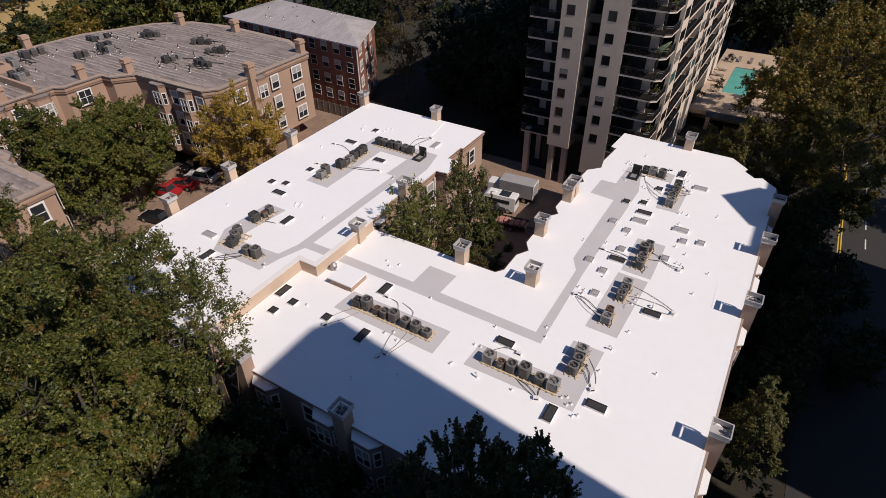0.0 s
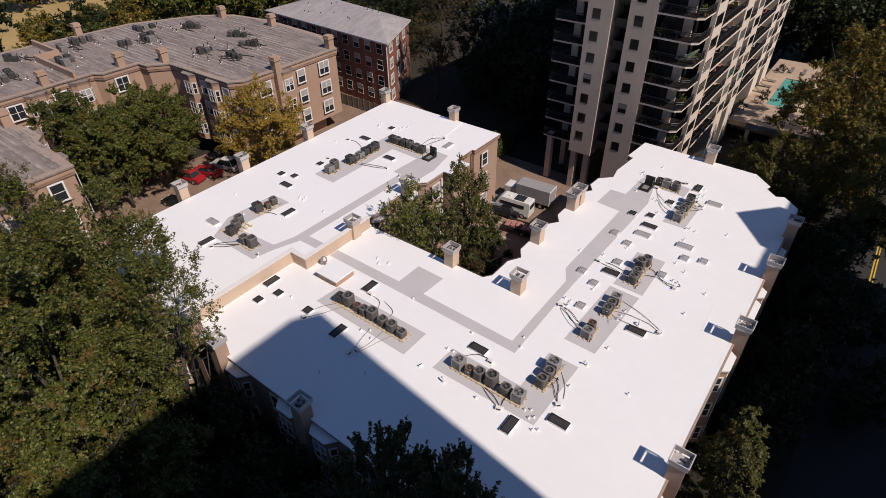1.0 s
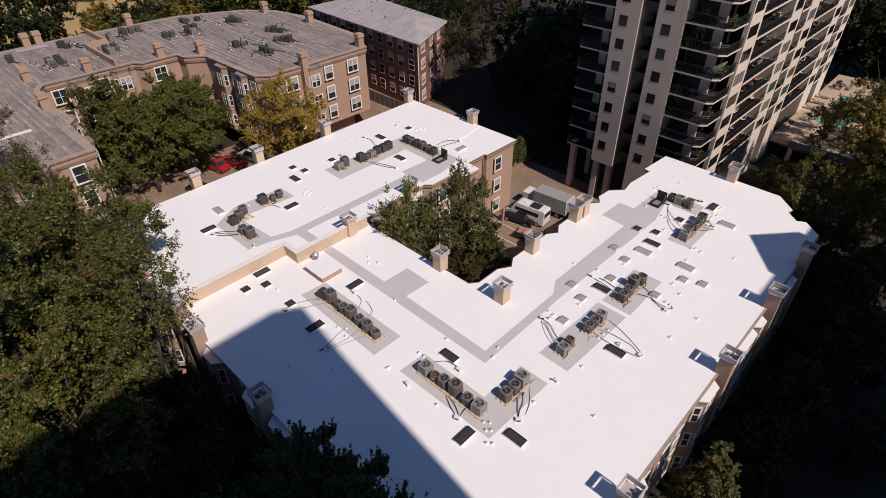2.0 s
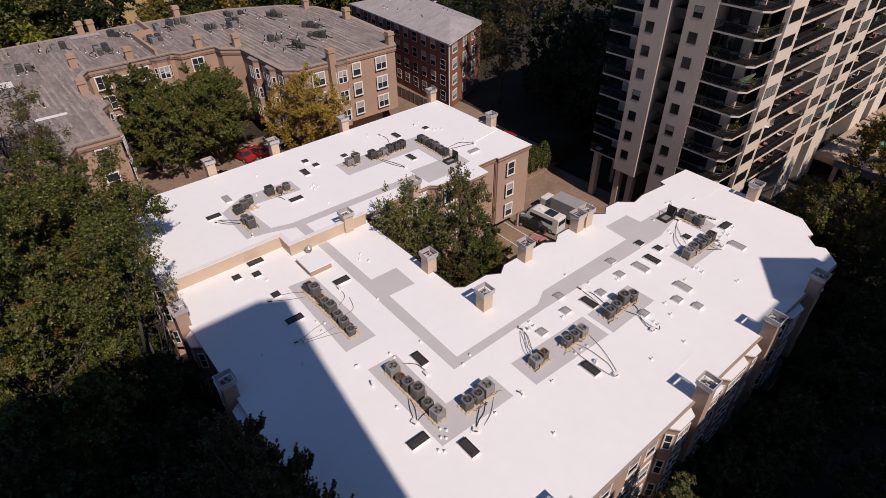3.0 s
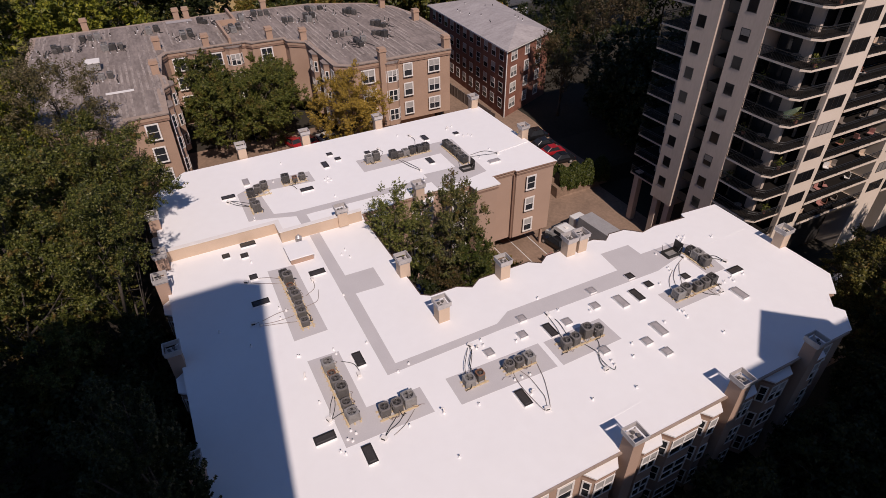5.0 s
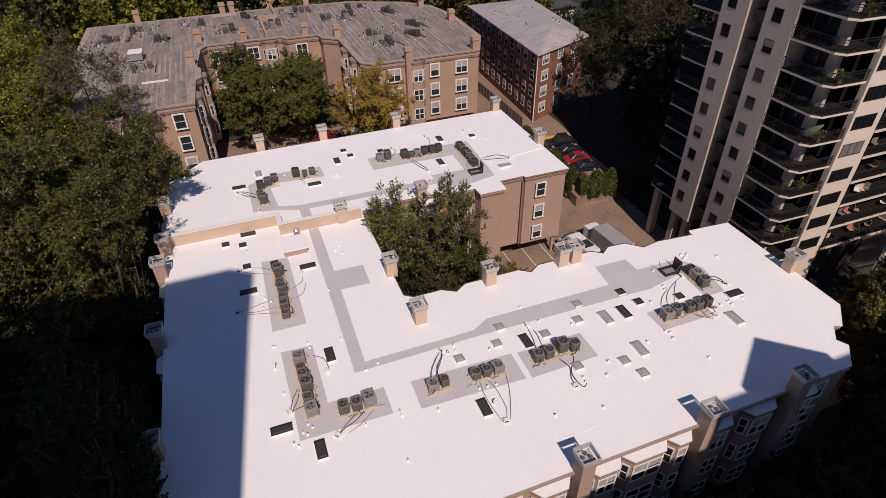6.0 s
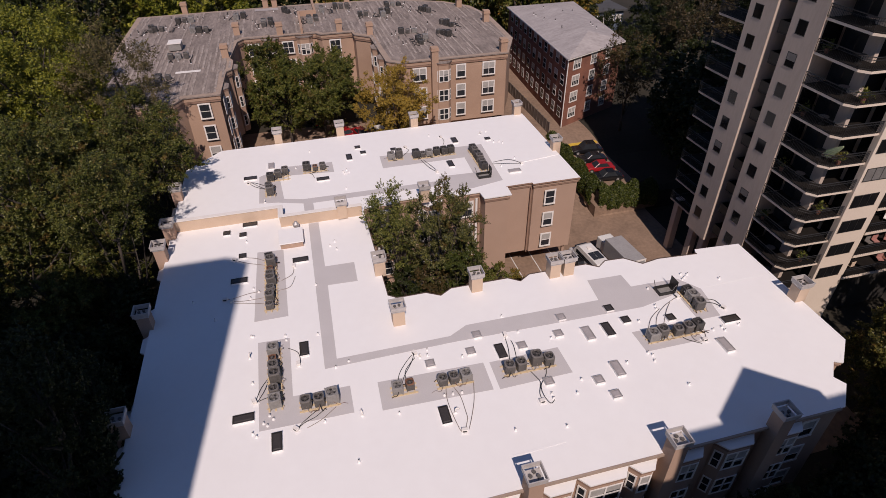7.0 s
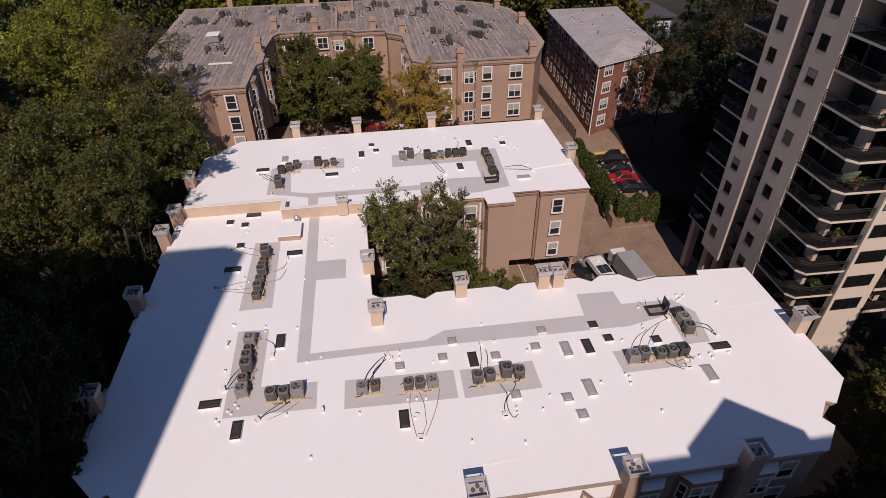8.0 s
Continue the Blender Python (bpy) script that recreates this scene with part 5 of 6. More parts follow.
folded_parasol((-14.45, 75.0, BZ + STOREY * 5 + 0.012), (-12.62, 74.62, BZ + STOREY * 5 + 1.95))
for k in range(0, 9):
    z = Z0 + STOREY * k
    for y0, y1 in ((82.0, 92.5), (106.0, 116.0)):
        for _ in range(4):
            tone = rb.choice(("load_red", "trim", "timber", "dark_metal", "brick", "leaf_deep", "cream", "wood_fence", "unit_grey"))
            yy = rb.uniform(y0, y1)
            c = thing("balcony_chair", "small outdoor chair on a balcony", "chair", pose(-13.5, yy, z, 0, 0, rb.uniform(0, 360)), group="balcony furniture")
            part("seat", boxes((-0.28, 0.28, -0.28, 0.28, 0.36, 0.44)), M[tone], c, bevel=0.02)
            part("backrest", boxes((-0.28, 0.28, 0.22, 0.28, 0.44, 0.95)), M[tone], c, bevel=0.02)
            for sx in (-0.24, 0.24):
                for sy in (-0.24, 0.24):
                    part("leg", boxes((sx - 0.02, sx + 0.02, sy - 0.02, sy + 0.02, 0, 0.36)), M["dark_metal"], c)

# pool terrace
PX0, PX1, PY0, PY1 = -8.9, -4.6, 115.0, 130.6
terrace = solid("pool_terrace", boxes((-12.4, 8, 104.5, PY0, 2.6, 3.4), (-12.4, 8, PY1, 142.0, 0, 3.4), (-12.4, PX0, PY0, PY1, 0, 3.4), (PX1, 8, PY0, PY1, 0, 3.4), (PX0, PX1, PY0, PY1, 0, 2.9), (-12.4, 8, 109.5, PY0, 0, 2.59)), M["paving"], "tan paved pool terrace on a podium", "terrace", "structure")
solid("terrace_fascia", boxes((-9.5, 8.0, 104.35, 104.49, 2.5, 3.5)), M["paint_blue"], "blue-grey fascia along the terrace front", kind="structure")
for k in range(4):
    solid("terrace_column", boxes((-9.3 + 5.5 * k, -8.7 + 5.5 * k, 104.6, 105.2, -0.1, 2.6)), M["cream"], "square tan column under the terrace", kind="structure")
for x, y in ((-9.8, 117.0), (-10.2, 114.2), (-11.2, 110.0), (-10.0, 133.0)):
    tree(x, y, 1.4, 0.7, "leaf_deep", 90 + int(y), "potted shrub on the pool terrace", 0.3, 12, 0.16, 1.2, category="shrub").location.z = 3.4
def lounger(x, y, turn):
    t = thing("sun_lounger", "grey-brown sun lounger beside the pool", "lounger", pose(x, y, 3.4, 0, 0, turn), group="pool loungers")
    part("bed", boxes((-0.95, 0.5, -0.32, 0.32, 0.28, 0.36)), M["wood_fence"], t, bevel=0.02)
    part("backrest", boxes((-0.35, 0.35, -0.32, 0.32, -0.04, 0.04)), M["wood_fence"], t, bevel=0.02, m=pose(0.8, 0, 0.5, 0, -38, 0))
    for sx in (-0.85, 0.45):
        for sy in (-0.28, 0.28):
            part("leg", boxes((sx - 0.025, sx + 0.025, sy - 0.025, sy + 0.025, 0, 0.28)), M["metal"], t)


for k in range(4):
    lounger(-11.0 + 2.2 * k, 134.6, 90)
for k in range(3):
    lounger(-10.9, 120.0 + 3.4 * k, 180)
solid("pool_water", boxes((PX0 + 0.04, PX1 - 0.04, PY0 + 0.04, PY1 - 0.04, 2.9, 3.25)), M["pool"], "turquoise swimming pool water", "pool", "structure")


# ---- the older tan building ----
OLD = [(-61.6, 63.4), (-61.6, 46.6), (-63.0, 45.0), (-76.0, 44.6), (-78.0, 42.2), (-79.8, 42.0), (-79.8, 36.8), (-81.0, 36.0), (-81.0, 24.2), (-79.5, 23.2), (-71.0, 22.4), (-70.0, 22.9), (-66.0, 22.9), (-65.0, 22.1), (-56.2, 21.8), (-56.1, 17.3), (-54.4, 16.3), (-54.2, 12.0), (-58.5, 5.0), (-100.5, 5.0), (-101.5, 36.0), (-100.5, 52.0), (-95.5, 62.0), (-90.5, 66.0), (-83.0, 67.4), (-68.5, 66.6)]
OLD = ccw(OLD)
OZ = 16.6
old = thing("old_apartment_building", "weathered tan stucco apartment building with a stained grey roof", "building")
part("wall", prism(grow(OLD, -0.15), 6.6, OZ - 0.02), M["stucco_old"], old)
part("wall", prism(grow(OLD, -2.6), 3.0, 6.6), M["stucco_old"], old, "recessed ground-floor wall")
part("cornice", prism(OLD, OZ - 0.9, OZ - 0.15), M["cornice"], old, "brown cornice band")
part("cornice", prism(grow(OLD, 0.06), OZ - 0.6, OZ - 0.3), M["stucco_old"], old, "tan cornice band")
part("roof", prism(grow(OLD, 0.12), OZ - 0.14, OZ), M["old_roof"], old, "stained grey membrane roof")
rim = bmesh.new()
ra, rb2 = [[rim.verts.new((x, y, z)) for x, y in grow(OLD, q)] for q, z in ((0.13, OZ + 0.02), (-0.75, OZ + 0.012))]
for k in range(len(OLD)):
    rim.faces.new((ra[k], ra[(k + 1) % len(OLD)], rb2[(k + 1) % len(OLD)], rb2[k]))
part("roof_edge", rim, M["edge_tan"], old, "tan roof edge flashing")
ribs, rr = bmesh.new(), random.Random(9)
for k in range(84):
    y = 5.6 + 0.74 * k
    cuts = []
    for (ax, ay), (cx, cy) in zip(OLD, OLD[1:] + OLD[:1]):
        if (ay > y) != (cy > y):
            cuts.append(ax + (cx - ax) * (y - ay) / (cy - ay))
    cuts.sort()
    for xa, xb in zip(cuts[::2], cuts[1::2]):
        x = xa + 0.9
        while x < xb - 1.5:
            run = min(rr.uniform(3.0, 11.0), xb - 0.9 - x)
            if rr.random() < (0.9 if y < 23 and x > -84 else 0.6 if y > 44 else 0.35):
                box(ribs, x, x + run, y - 0.16, y + 0.16, OZ - 0.01, OZ + 0.05)
            x += run + rr.uniform(0.1, 0.5)
part("roof_ribs", ribs, M["old_rib"], old, "pale raised ribs of the stained roof")
solid("roof_patch", boxes((-100.2, -98.4, 25.9, 30.3, OZ + 0.052, OZ + 0.07)), M["shingle"], "dark repair patch on the stained roof", kind="structure")
part("parapet", boxes((-101, -92.5, 36.6, 37.0, OZ, OZ + 0.9), (-92.9, -92.5, 33.6, 36.6, OZ, OZ + 0.9), (-92.5, -80.9, 33.6, 34.0, OZ, OZ + 0.9)), M["stucco_old"], old)
for z in (14.6, 11.6, 8.6):
    window(old, -61.46, 60.4, z, EAST, 1.7, 1.75, "pair", True)
    window(old, -61.46, 56.0, z, EAST, 1.2, 1.75, "double", True)
    window(old, -61.46, 49.6, z, EAST, 1.8, 1.75, "pair", True)
    for x in (-63.9, -69.0, -74.2):
        window(old, x, 44.98, z, SOUTH, 1.2, 1.75, "double", True)
    for y in (39.0, 31.2, 25.6):
        window(old, -80.85 if y < 36 else -79.65, y, z, EAST, 1.6, 1.75, "pair")
    window(old, -56.02, 19.6, z, EAST, 1.2, 1.8, "double", z < 10)
    for x in (-57.6, -63.2):
        window(old, x, 22.0 if x > -65 else 22.78, z, NORTH, 1.2, 1.75, "pair")


for x, y, w, rz in ((-61.45, 53.1, 2.6, EAST), (-54.3, 13.9, 2.7, EAST), (-80.85, 28.4, 2.6, EAST), (-80.85, 34.0, 2.6, EAST), (-60.2, 21.9, 2.6, NORTH), (-68.0, 22.85, 2.4, NORTH), (-71.5, 44.75, 2.6, SOUTH), (-66.2, 44.9, 2.4, SOUTH)):
    bay(x, y, w, rz, 0.7, 16.3, old, (14.3, 11.3, 8.3), 6.6, "stucco_old", "old_roof")


def old_chimney(x, y, w=1.0, top=18.5):
    c = child("chimney", mesh_of("chimney", boxes((-w / 2, w / 2, -w / 2, w / 2, 6.6, top - 0.5), (-w / 2 - 0.12, w / 2 + 0.12, -w / 2 - 0.12, w / 2 + 0.12, top - 0.5, top - 0.36), (-w / 2 - 0.05, w / 2 + 0.05, -w / 2 - 0.05, w / 2 + 0.05, top - 0.36, top)), M["stucco_old"]), old, pose(x, y, 0), "tan stucco chimney with a stepped cap")


for x, y in ((-62.6, 63.0), (-61.4, 51.9), (-77.4, 44.7), (-80.8, 40.0), (-81.8, 30.2), (-83.8, 23.2), (-71.9, 21.9), (-79.2, 65.6), (-90.5, 63.8), (-100.8, 43.6), (-101.2, 28.0), (-101.2, 29.7), (-101.6, 13.2)):
    old_chimney(x, y)
ro = random.Random(12)
for cx, cy, n in ((-94.2, 13.9, 3), (-89.6, 10.6, 2), (-86.9, 17.0, 4), (-94.5, 22.8, 5), (-88.3, 27.6, 5), (-95.4, 32.0, 2), (-88.3, 35.5, 5), (-94.0, 38.2, 2), (-96.0, 42.0, 4), (-89.2, 45.8, 2), (-88.7, 48.7, 4), (-94.8, 51.8, 4),
                  (-89.1, 56.8, 4), (-78.8, 58.3, 4), (-76.1, 50.9, 3), (-70.6, 51.7, 4), (-73.5, 56.4, 3), (-73.0, 15.1, 3), (-79.9, 8.4, 4), (-62.8, 13.5, 4), (-89.2, 8.9, 2)):
    turn = ro.choice((0, 90, 30))
    for k in range(n):
        a = math.radians(turn)
        ux, uy = (k % 3 - 1) * 1.1, (k // 3) * 1.2
        condenser(cx + ux * math.cos(a) - uy * math.sin(a), cy + ux * math.sin(a) + uy * math.cos(a), OZ, ro.choice((G, D, D, D, G, P)), ro.choice((0.7, 0.8, 0.9, 1.0)), turn + ro.uniform(-12, 12))
    for _ in range(6):
        stack(cx + ro.uniform(-3, 3), cy + ro.uniform(-3, 3), OZ, ro.uniform(0.3, 0.6), 0.08, ro.choice(("metal", "dark_metal", "unit_mid")))
    for turn in range(3):
        bend = [(ro.uniform(-0.6, 0.6), ro.uniform(-0.6, 0.6)) for _ in range(4)]
        side = ro.choice((-1.0, 1.6))
        solid("refrigerant_line", tube([(cx + 1.1 * k - 1.6 + bend[k][0], cy + bend[k][1] + side, OZ + 0.08) for k in range(4)], 0.05, 5), M["dark_metal"], "insulated refrigerant line on the stained roof", "pipe", group="refrigerant lines")
ahu = thing("air_handler", "large pale air handler on the stained roof", "air handler", pose(-78.0, 14.2, OZ))
part("body", boxes((-1.1, 1.1, -0.9, 0.9, 0.15, 1.15)), M["unit_light"], ahu, bevel=0.04)
part("lid", boxes((-1.2, 1.2, -1.0, 1.0, 1.15, 1.25)), M["trim"], ahu, "white lid", bevel=0.02)
part("base", boxes((-1.0, 1.0, -0.8, 0.8, 0.0, 0.15)), M["dark_metal"], ahu)
solid("roof_patch", boxes((-66.8, -66.0, 15.3, 18.7, OZ + 0.052, OZ + 0.07)), M["trim"], "white repair patch on the stained roof", kind="structure")


# ---- the brick block ----
bx = thing("brick_building", "four-storey red brick block with a grey shingle hip roof", "building")
BX0, BX1, BY0, BY1, BE = -92.5, -60.2, 73.0, 87.0, 15.3
BQ = ccw([(BX0, 74.9), (BX1, BY0), (-65.9, 85.3), (BX0, 88.5)])
part("wall", prism(BQ, 2.0, BE), M["brick"], bx)
bm = bmesh.new()
lo = [bm.verts.new((x, y, BE)) for x, y in grow(BQ, 0.45)]
hi = [bm.verts.new(p) for p in ((BX0 + 6.0, 81.3, BE + 1.5), (-68.0, 79.8, BE + 1.5))]
for f in ((lo[0], lo[1], hi[1], hi[0]), (lo[1], lo[2], hi[1]), (lo[2], lo[3], hi[0], hi[1]), (lo[3], lo[0], hi[0]), (lo[3], lo[2], lo[1], lo[0])):
    bm.faces.new(f)
part("roof", bm, M["shingle"], bx, "grey shingle hip roof")
part("eave", prism(grow(BQ, 0.4), BE - 0.22, BE - 0.01), M["trim"], bx, "pale eaves board")
for z in (14.0, 11.3, 8.6, 5.9):
    for k, u in enumerate((0.16, 0.46, 0.74)):
        window(bx, BX1 - 5.7 * u, BY0 + 12.3 * u, z, 114.9, 1.5 if k == 0 else 1.1, 1.45, "brick", k == 0)
    for k in range(11):
        x = BX1 - 1.8 - 2.8 * k
        window(bx, x, BY0 + 0.059 * (BX1 - x), z, -3.37, 1.3, 1.6, "thin", k % 3 > 0)
part("downpipe", boxes((BX1 - 0.1, BX1 + 0.03, BY0 - 0.08, BY0 + 0.05, 2.5, BE - 0.3)), M["trim"], bx)
rq = random.Random(4)
for _ in range(12):
    px, py = rq.uniform(BX0 + 6, BX1 - 9), rq.uniform(BY0 + 2.5, BY1 - 2.5)
    rise = 1.5 * (1 - abs(py - 80.5) / 7.2)
    stack(px, py, BE + rise - 0.05, 0.35, 0.07, "dark_metal")

# far blue clapboard house
bh = thing("blue_house", "distant dark blue clapboard house with a grey roof", "house")
part("wall", boxes((-127, -108, 100, 110, 2, 8.6)), M["paint_blue"], bh)
part("roof", prism([(-127.6, 99.4), (-107.4, 99.4), (-107.4, 110.6), (-127.6, 110.6)], 8.6, 9.0), M["dark_shingle"], bh)
for k in range(5):
    window(bh, -108.0, 101.2 + 1.9 * k, 6.8, EAST, 1.1, 1.4, "pair", True)
    window(bh, -110.0 - 3.8 * k, 100.0, 6.8, SOUTH, 1.1, 1.4, "pair", True)


# ---- fence and hedge ----
fence = thing("board_fence", "weathered grey board fence along the drive", "fence")
for k in range(28):
    x = -58.5 - 1.3 * k
    z = ground_z(x, 69.0)
    part("post", boxes((x - 0.06, x + 0.06, 70.0, 70.12, z - 0.1, z + 2.1)), M["wood_fence"], fence)
    part("panel", boxes((x - 1.24, x - 0.06, 70.04, 70.08, z + 0.05, z + 1.95)), M["wood_fence"], fence)


def hedge_run(x0, y0, x1, y1, w, z0, z1, seed):
    rng = np.random.default_rng(seed)
    n = int(math.hypot(x1 - x0, y1 - y0) * w * 700)
    u = rng.uniform(0, 1, n)
    ang = rng.uniform(-0.5, math.pi + 0.5, n)
    bulge = 1 + 0.13 * np.sin(u * 17 + seed) + 0.1 * np.sin(u * 41)
    along = np.array((x1 - x0, y1 - y0)) / math.hypot(x1 - x0, y1 - y0)
    off = np.cos(ang) * w / 2 * bulge * rng.uniform(0.8, 1.08, n)
    zz = z0 + (z1 - z0) * np.clip(0.25 + np.sin(ang) * 0.75, -0.1, 2) * (0.9 + 0.12 * np.sin(u * 23)) * rng.uniform(0.85, 1.05, n)
    c = np.stack([x0 + (x1 - x0) * u - along[1] * off, y0 + (y1 - y0) * u + along[0] * off, zz], 1)
    o = np.stack([-along[1] * np.cos(ang), along[0] * np.cos(ang), np.sin(ang)], 1)
    return leaf_faces(rng, c, o, 0.24)


hedge = thing("hedge", "overgrown ivy hedge on a low retaining wall", "hedge")
child("foliage", leaf_mesh("foliage", hedge_run(-58.0, 70.2, -40.4, 69.8, 2.2, 1.6, 4.7, 3), M["leaf_hedge"]), hedge)
child("foliage", leaf_mesh("foliage", hedge_run(-40.2, 69.6, -39.6, 78.2, 2.2, 1.3, 4.6, 4), M["leaf_hedge"]), hedge)
part("stem", boxes((-58, -40.4, 69.7, 70.6, 1.0, 3.6), (-40.6, -39.6, 69.6, 78.0, 0.5, 3.6)), M["bark"], hedge, "dark woody stems")
solid("retaining_wall", boxes((-40.8, -39.1, 69.0, 78.4, -0.2, 1.7), (-60.0, -40.8, 69.2, 70.4, -0.2, 2.4)), M["drive"], "stained concrete retaining wall below the hedge", kind="structure", bevel=0.03)


# ---- vehicles ----
def wheel(parent, x, y, r, s):
    bm = bmesh.new()
    rod(bm, (0, -0.11, 0), (0, 0.11, 0), r, n=16)
    w = part("wheel", bm, M["rubber"], parent, m=pose(x, y, r))
    bm = bmesh.new()
    rod(bm, (0, 0.09 * s, 0), (0, 0.125 * s, 0), r * 0.62, n=12)
    child("rim", mesh_of("rim", bm, M["metal"]), w)


def car(x, y, turn, paint, label, length=4.5, width=1.8, height=1.45, roof=0.5):
    z = ground_z(x, y)
    c = thing("car", label, "car", pose(x, y, z + 0.02, 0, 0, turn), group="parked cars")
    a, w = length / 2, width / 2
    prof = [(-a, 0.28), (-a + 0.05, 0.7), (-a + 0.75, 0.86), (-0.2, 0.92), (a - 0.9, 0.92), (a - 0.08, 0.82), (a, 0.5), (a - 0.03, 0.28)]
    bm = bmesh.new()
    sides = [[bm.verts.new((px, s * (w - (0.08 if pz > 0.8 or pz < 0.3 else 0)), pz)) for px, pz in prof] for s in (-1, 1)]
    n = len(prof)
    bm.faces.new(sides[0]), bm.faces.new(sides[1][::-1])
    for i in range(n):
        j = (i + 1) % n
        bm.faces.new((sides[1][i], sides[1][j], sides[0][j], sides[0][i]))
    bmesh.ops.recalc_face_normals(bm, faces=bm.faces[:])
    part("body", bm, M[paint], c, bevel=0.05, smooth=False)
    f, k = -0.95, a - (0.45 if roof > 0.55 else 0.85)
    low = [(f, -w + 0.1), (k, -w + 0.1), (k, w - 0.1), (f, w - 0.1)]
    top = [(f + 0.7, -w + 0.28), (k - 0.45, -w + 0.28), (k - 0.45, w - 0.28), (f + 0.7, w - 0.28)]
    bm = bmesh.new()
    lo, hi = [bm.verts.new((*p, 0.9)) for p in low], [bm.verts.new((*p, height - 0.03)) for p in top]
    bm.faces.new(hi)
    for i in range(4):
        bm.faces.new((lo[i], lo[(i + 1) % 4], hi[(i + 1) % 4], hi[i]))
    part("window", bm, M["glass"], c, "dark car glass")
    part("roof_panel", prism(grow(ccw(top), 0.02), height - 0.05, height), M[paint], c, bevel=0.015)
    for i in range(4):
        bm = bmesh.new()
        rod(bm, (*low[i], 0.9), (*top[i], height - 0.03), 0.035, n=4)
        part("pillar", bm, M[paint], c)
    for sx in (-a + 0.85, a - 0.85):
        for s in (-1, 1):
            wheel(c, sx, s * (w - 0.1), 0.33, s)
    for s in (-1, 1):
        part("headlight", boxes((-a - 0.01, -a + 0.06, s * (w - 0.35) - 0.18, s * (w - 0.35) + 0.18, 0.58, 0.7)), M["trim"], c, "clear headlight")
        part("tail_light", boxes((a - 0.05, a + 0.01, s * (w - 0.32) - 0.16, s * (w - 0.32) + 0.16, 0.6, 0.74)), M["paint_red"], c, "red tail light")
    return c


car(-44.4, 73.2, 84, "paint_black", "black hatchback parked in the upper lot", height=1.5)
car(-47.2, 73.4, 84, "paint_red", "red sedan parked in the upper lot")
car(-50.0, 73.6, 84, "paint_black", "black sedan parked in the upper lot")
car(-52.6, 73.9, 84, "paint_black", "black pickup parked in the upper lot", 4.9, 1.9, 1.75, 0.4)
car(-29.6, 61.9, 8, "paint_black", "black sedan parked beside the carport")
car(-66.8, 38.0, 15, "paint_red", "red sedan in the parking court")
car(-66.2, 40.4, 15, "paint_red", "dark red sedan in the parking court")
car(-65.6, 43.2, 15, "paint_white", "white sports utility car in the parking court", 4.7, 1.9, 1.7, 0.6)
car(-69.5, 45.3, 90, "paint_black", "black car under the building edge")
car(-73.0, 33.5, 20, "paint_black", "black car under the trees")
car(-62.0, 33.2, 10, "paint_black", "black car near the wall")
car(-7.0, 88.0, 60, "paint_white", "white car parked by the tower drive")
solid("yellow_kerb", boxes((-57.0, -54.4, 72.0, 76.8, 3.0, 3.32)), M["paint_yellow"], "yellow painted kerb strip in the lot", kind="structure")

van = thing("camper_van", "white camper van with dark roof panels", "van", pose(-29.2, 63.2, 0.02, 0, 0, 6))
bm = bmesh.new()
prof = [(-3.0, 0.35), (-3.0, 1.0), (-2.2, 1.25), (-1.6, 2.3), (-1.2, 2.5), (2.9, 2.5), (3.0, 2.3), (3.0, 0.35)]
sides = [[bm.verts.new((px, s * (1.0 - (0.12 if pz > 2.0 else 0)), pz)) for px, pz in prof] for s in (-1, 1)]
bm.faces.new(sides[0]), bm.faces.new(sides[1][::-1])
for i in range(len(prof)):
    j = (i + 1) % len(prof)
    bm.faces.new((sides[1][i], sides[1][j], sides[0][j], sides[0][i]))
bmesh.ops.recalc_face_normals(bm, faces=bm.faces[:])
part("body", bm, M["paint_white"], van, bevel=0.06)
for k in (0, 1):
    part("solar_panel", boxes((0.55, 2.0, -0.72 + 0.74 * k, -0.04 + 0.74 * k, 2.51, 2.56)), M["glass"], van, "dark roof solar panel")
part("roof_vent", boxes((-0.6, -0.1, -0.25, 0.25, 2.5, 2.62)), M["trim"], van, bevel=0.03)
part("window", boxes((3.0, 3.03, -0.75, 0.75, 1.5, 2.1)), M["glass"], van, "rear window")
part("window", boxes((-1.4, 2.2, -0.99, -0.96, 1.5, 2.0), (-1.4, 2.2, 0.96, 0.99, 1.5, 2.0)), M["glass"], van, "side window band")
part("windscreen", boxes((-2.12, -1.72, -0.8, 0.8, 1.5, 2.02)), M["glass"], van)
for sx in (-2.1, 2.0):
    for s in (-1, 1):
        wheel(van, sx, s * 0.9, 0.36, s)

truck = thing("box_truck", "truck with a plain grey cargo box", "truck", pose(-28.0, 66.9, 0.02, 0, 0, 5))
part("cargo_box", boxes((-2.2, 2.9, -1.15, 1.15, 0.85, 3.05)), M["paint_grey"], truck, "plain grey cargo box", bevel=0.04)
part("trim_rail", boxes((2.9, 2.94, -1.17, 1.17, 2.85, 3.08), (2.9, 2.94, -1.17, -1.05, 0.85, 2.85), (2.9, 2.94, 1.05, 1.17, 0.85, 2.85)), M["trim"], truck)
part("cab", boxes((-4.1, -2.3, -0.95, 0.95, 0.55, 2.2)), M["paint_white"], truck, "white cab", bevel=0.15)
part("windscreen", boxes((-4.12, -3.9, -0.8, 0.8, 1.3, 1.95)), M["glass"], truck)
part("chassis", boxes((-4.0, 2.8, -0.4, 0.4, 0.5, 0.84)), M["dark_metal"], truck)
for sx in (-3.2, 1.6):
    for s in (-1, 1):
        wheel(truck, sx, s * 0.92, 0.42, s)


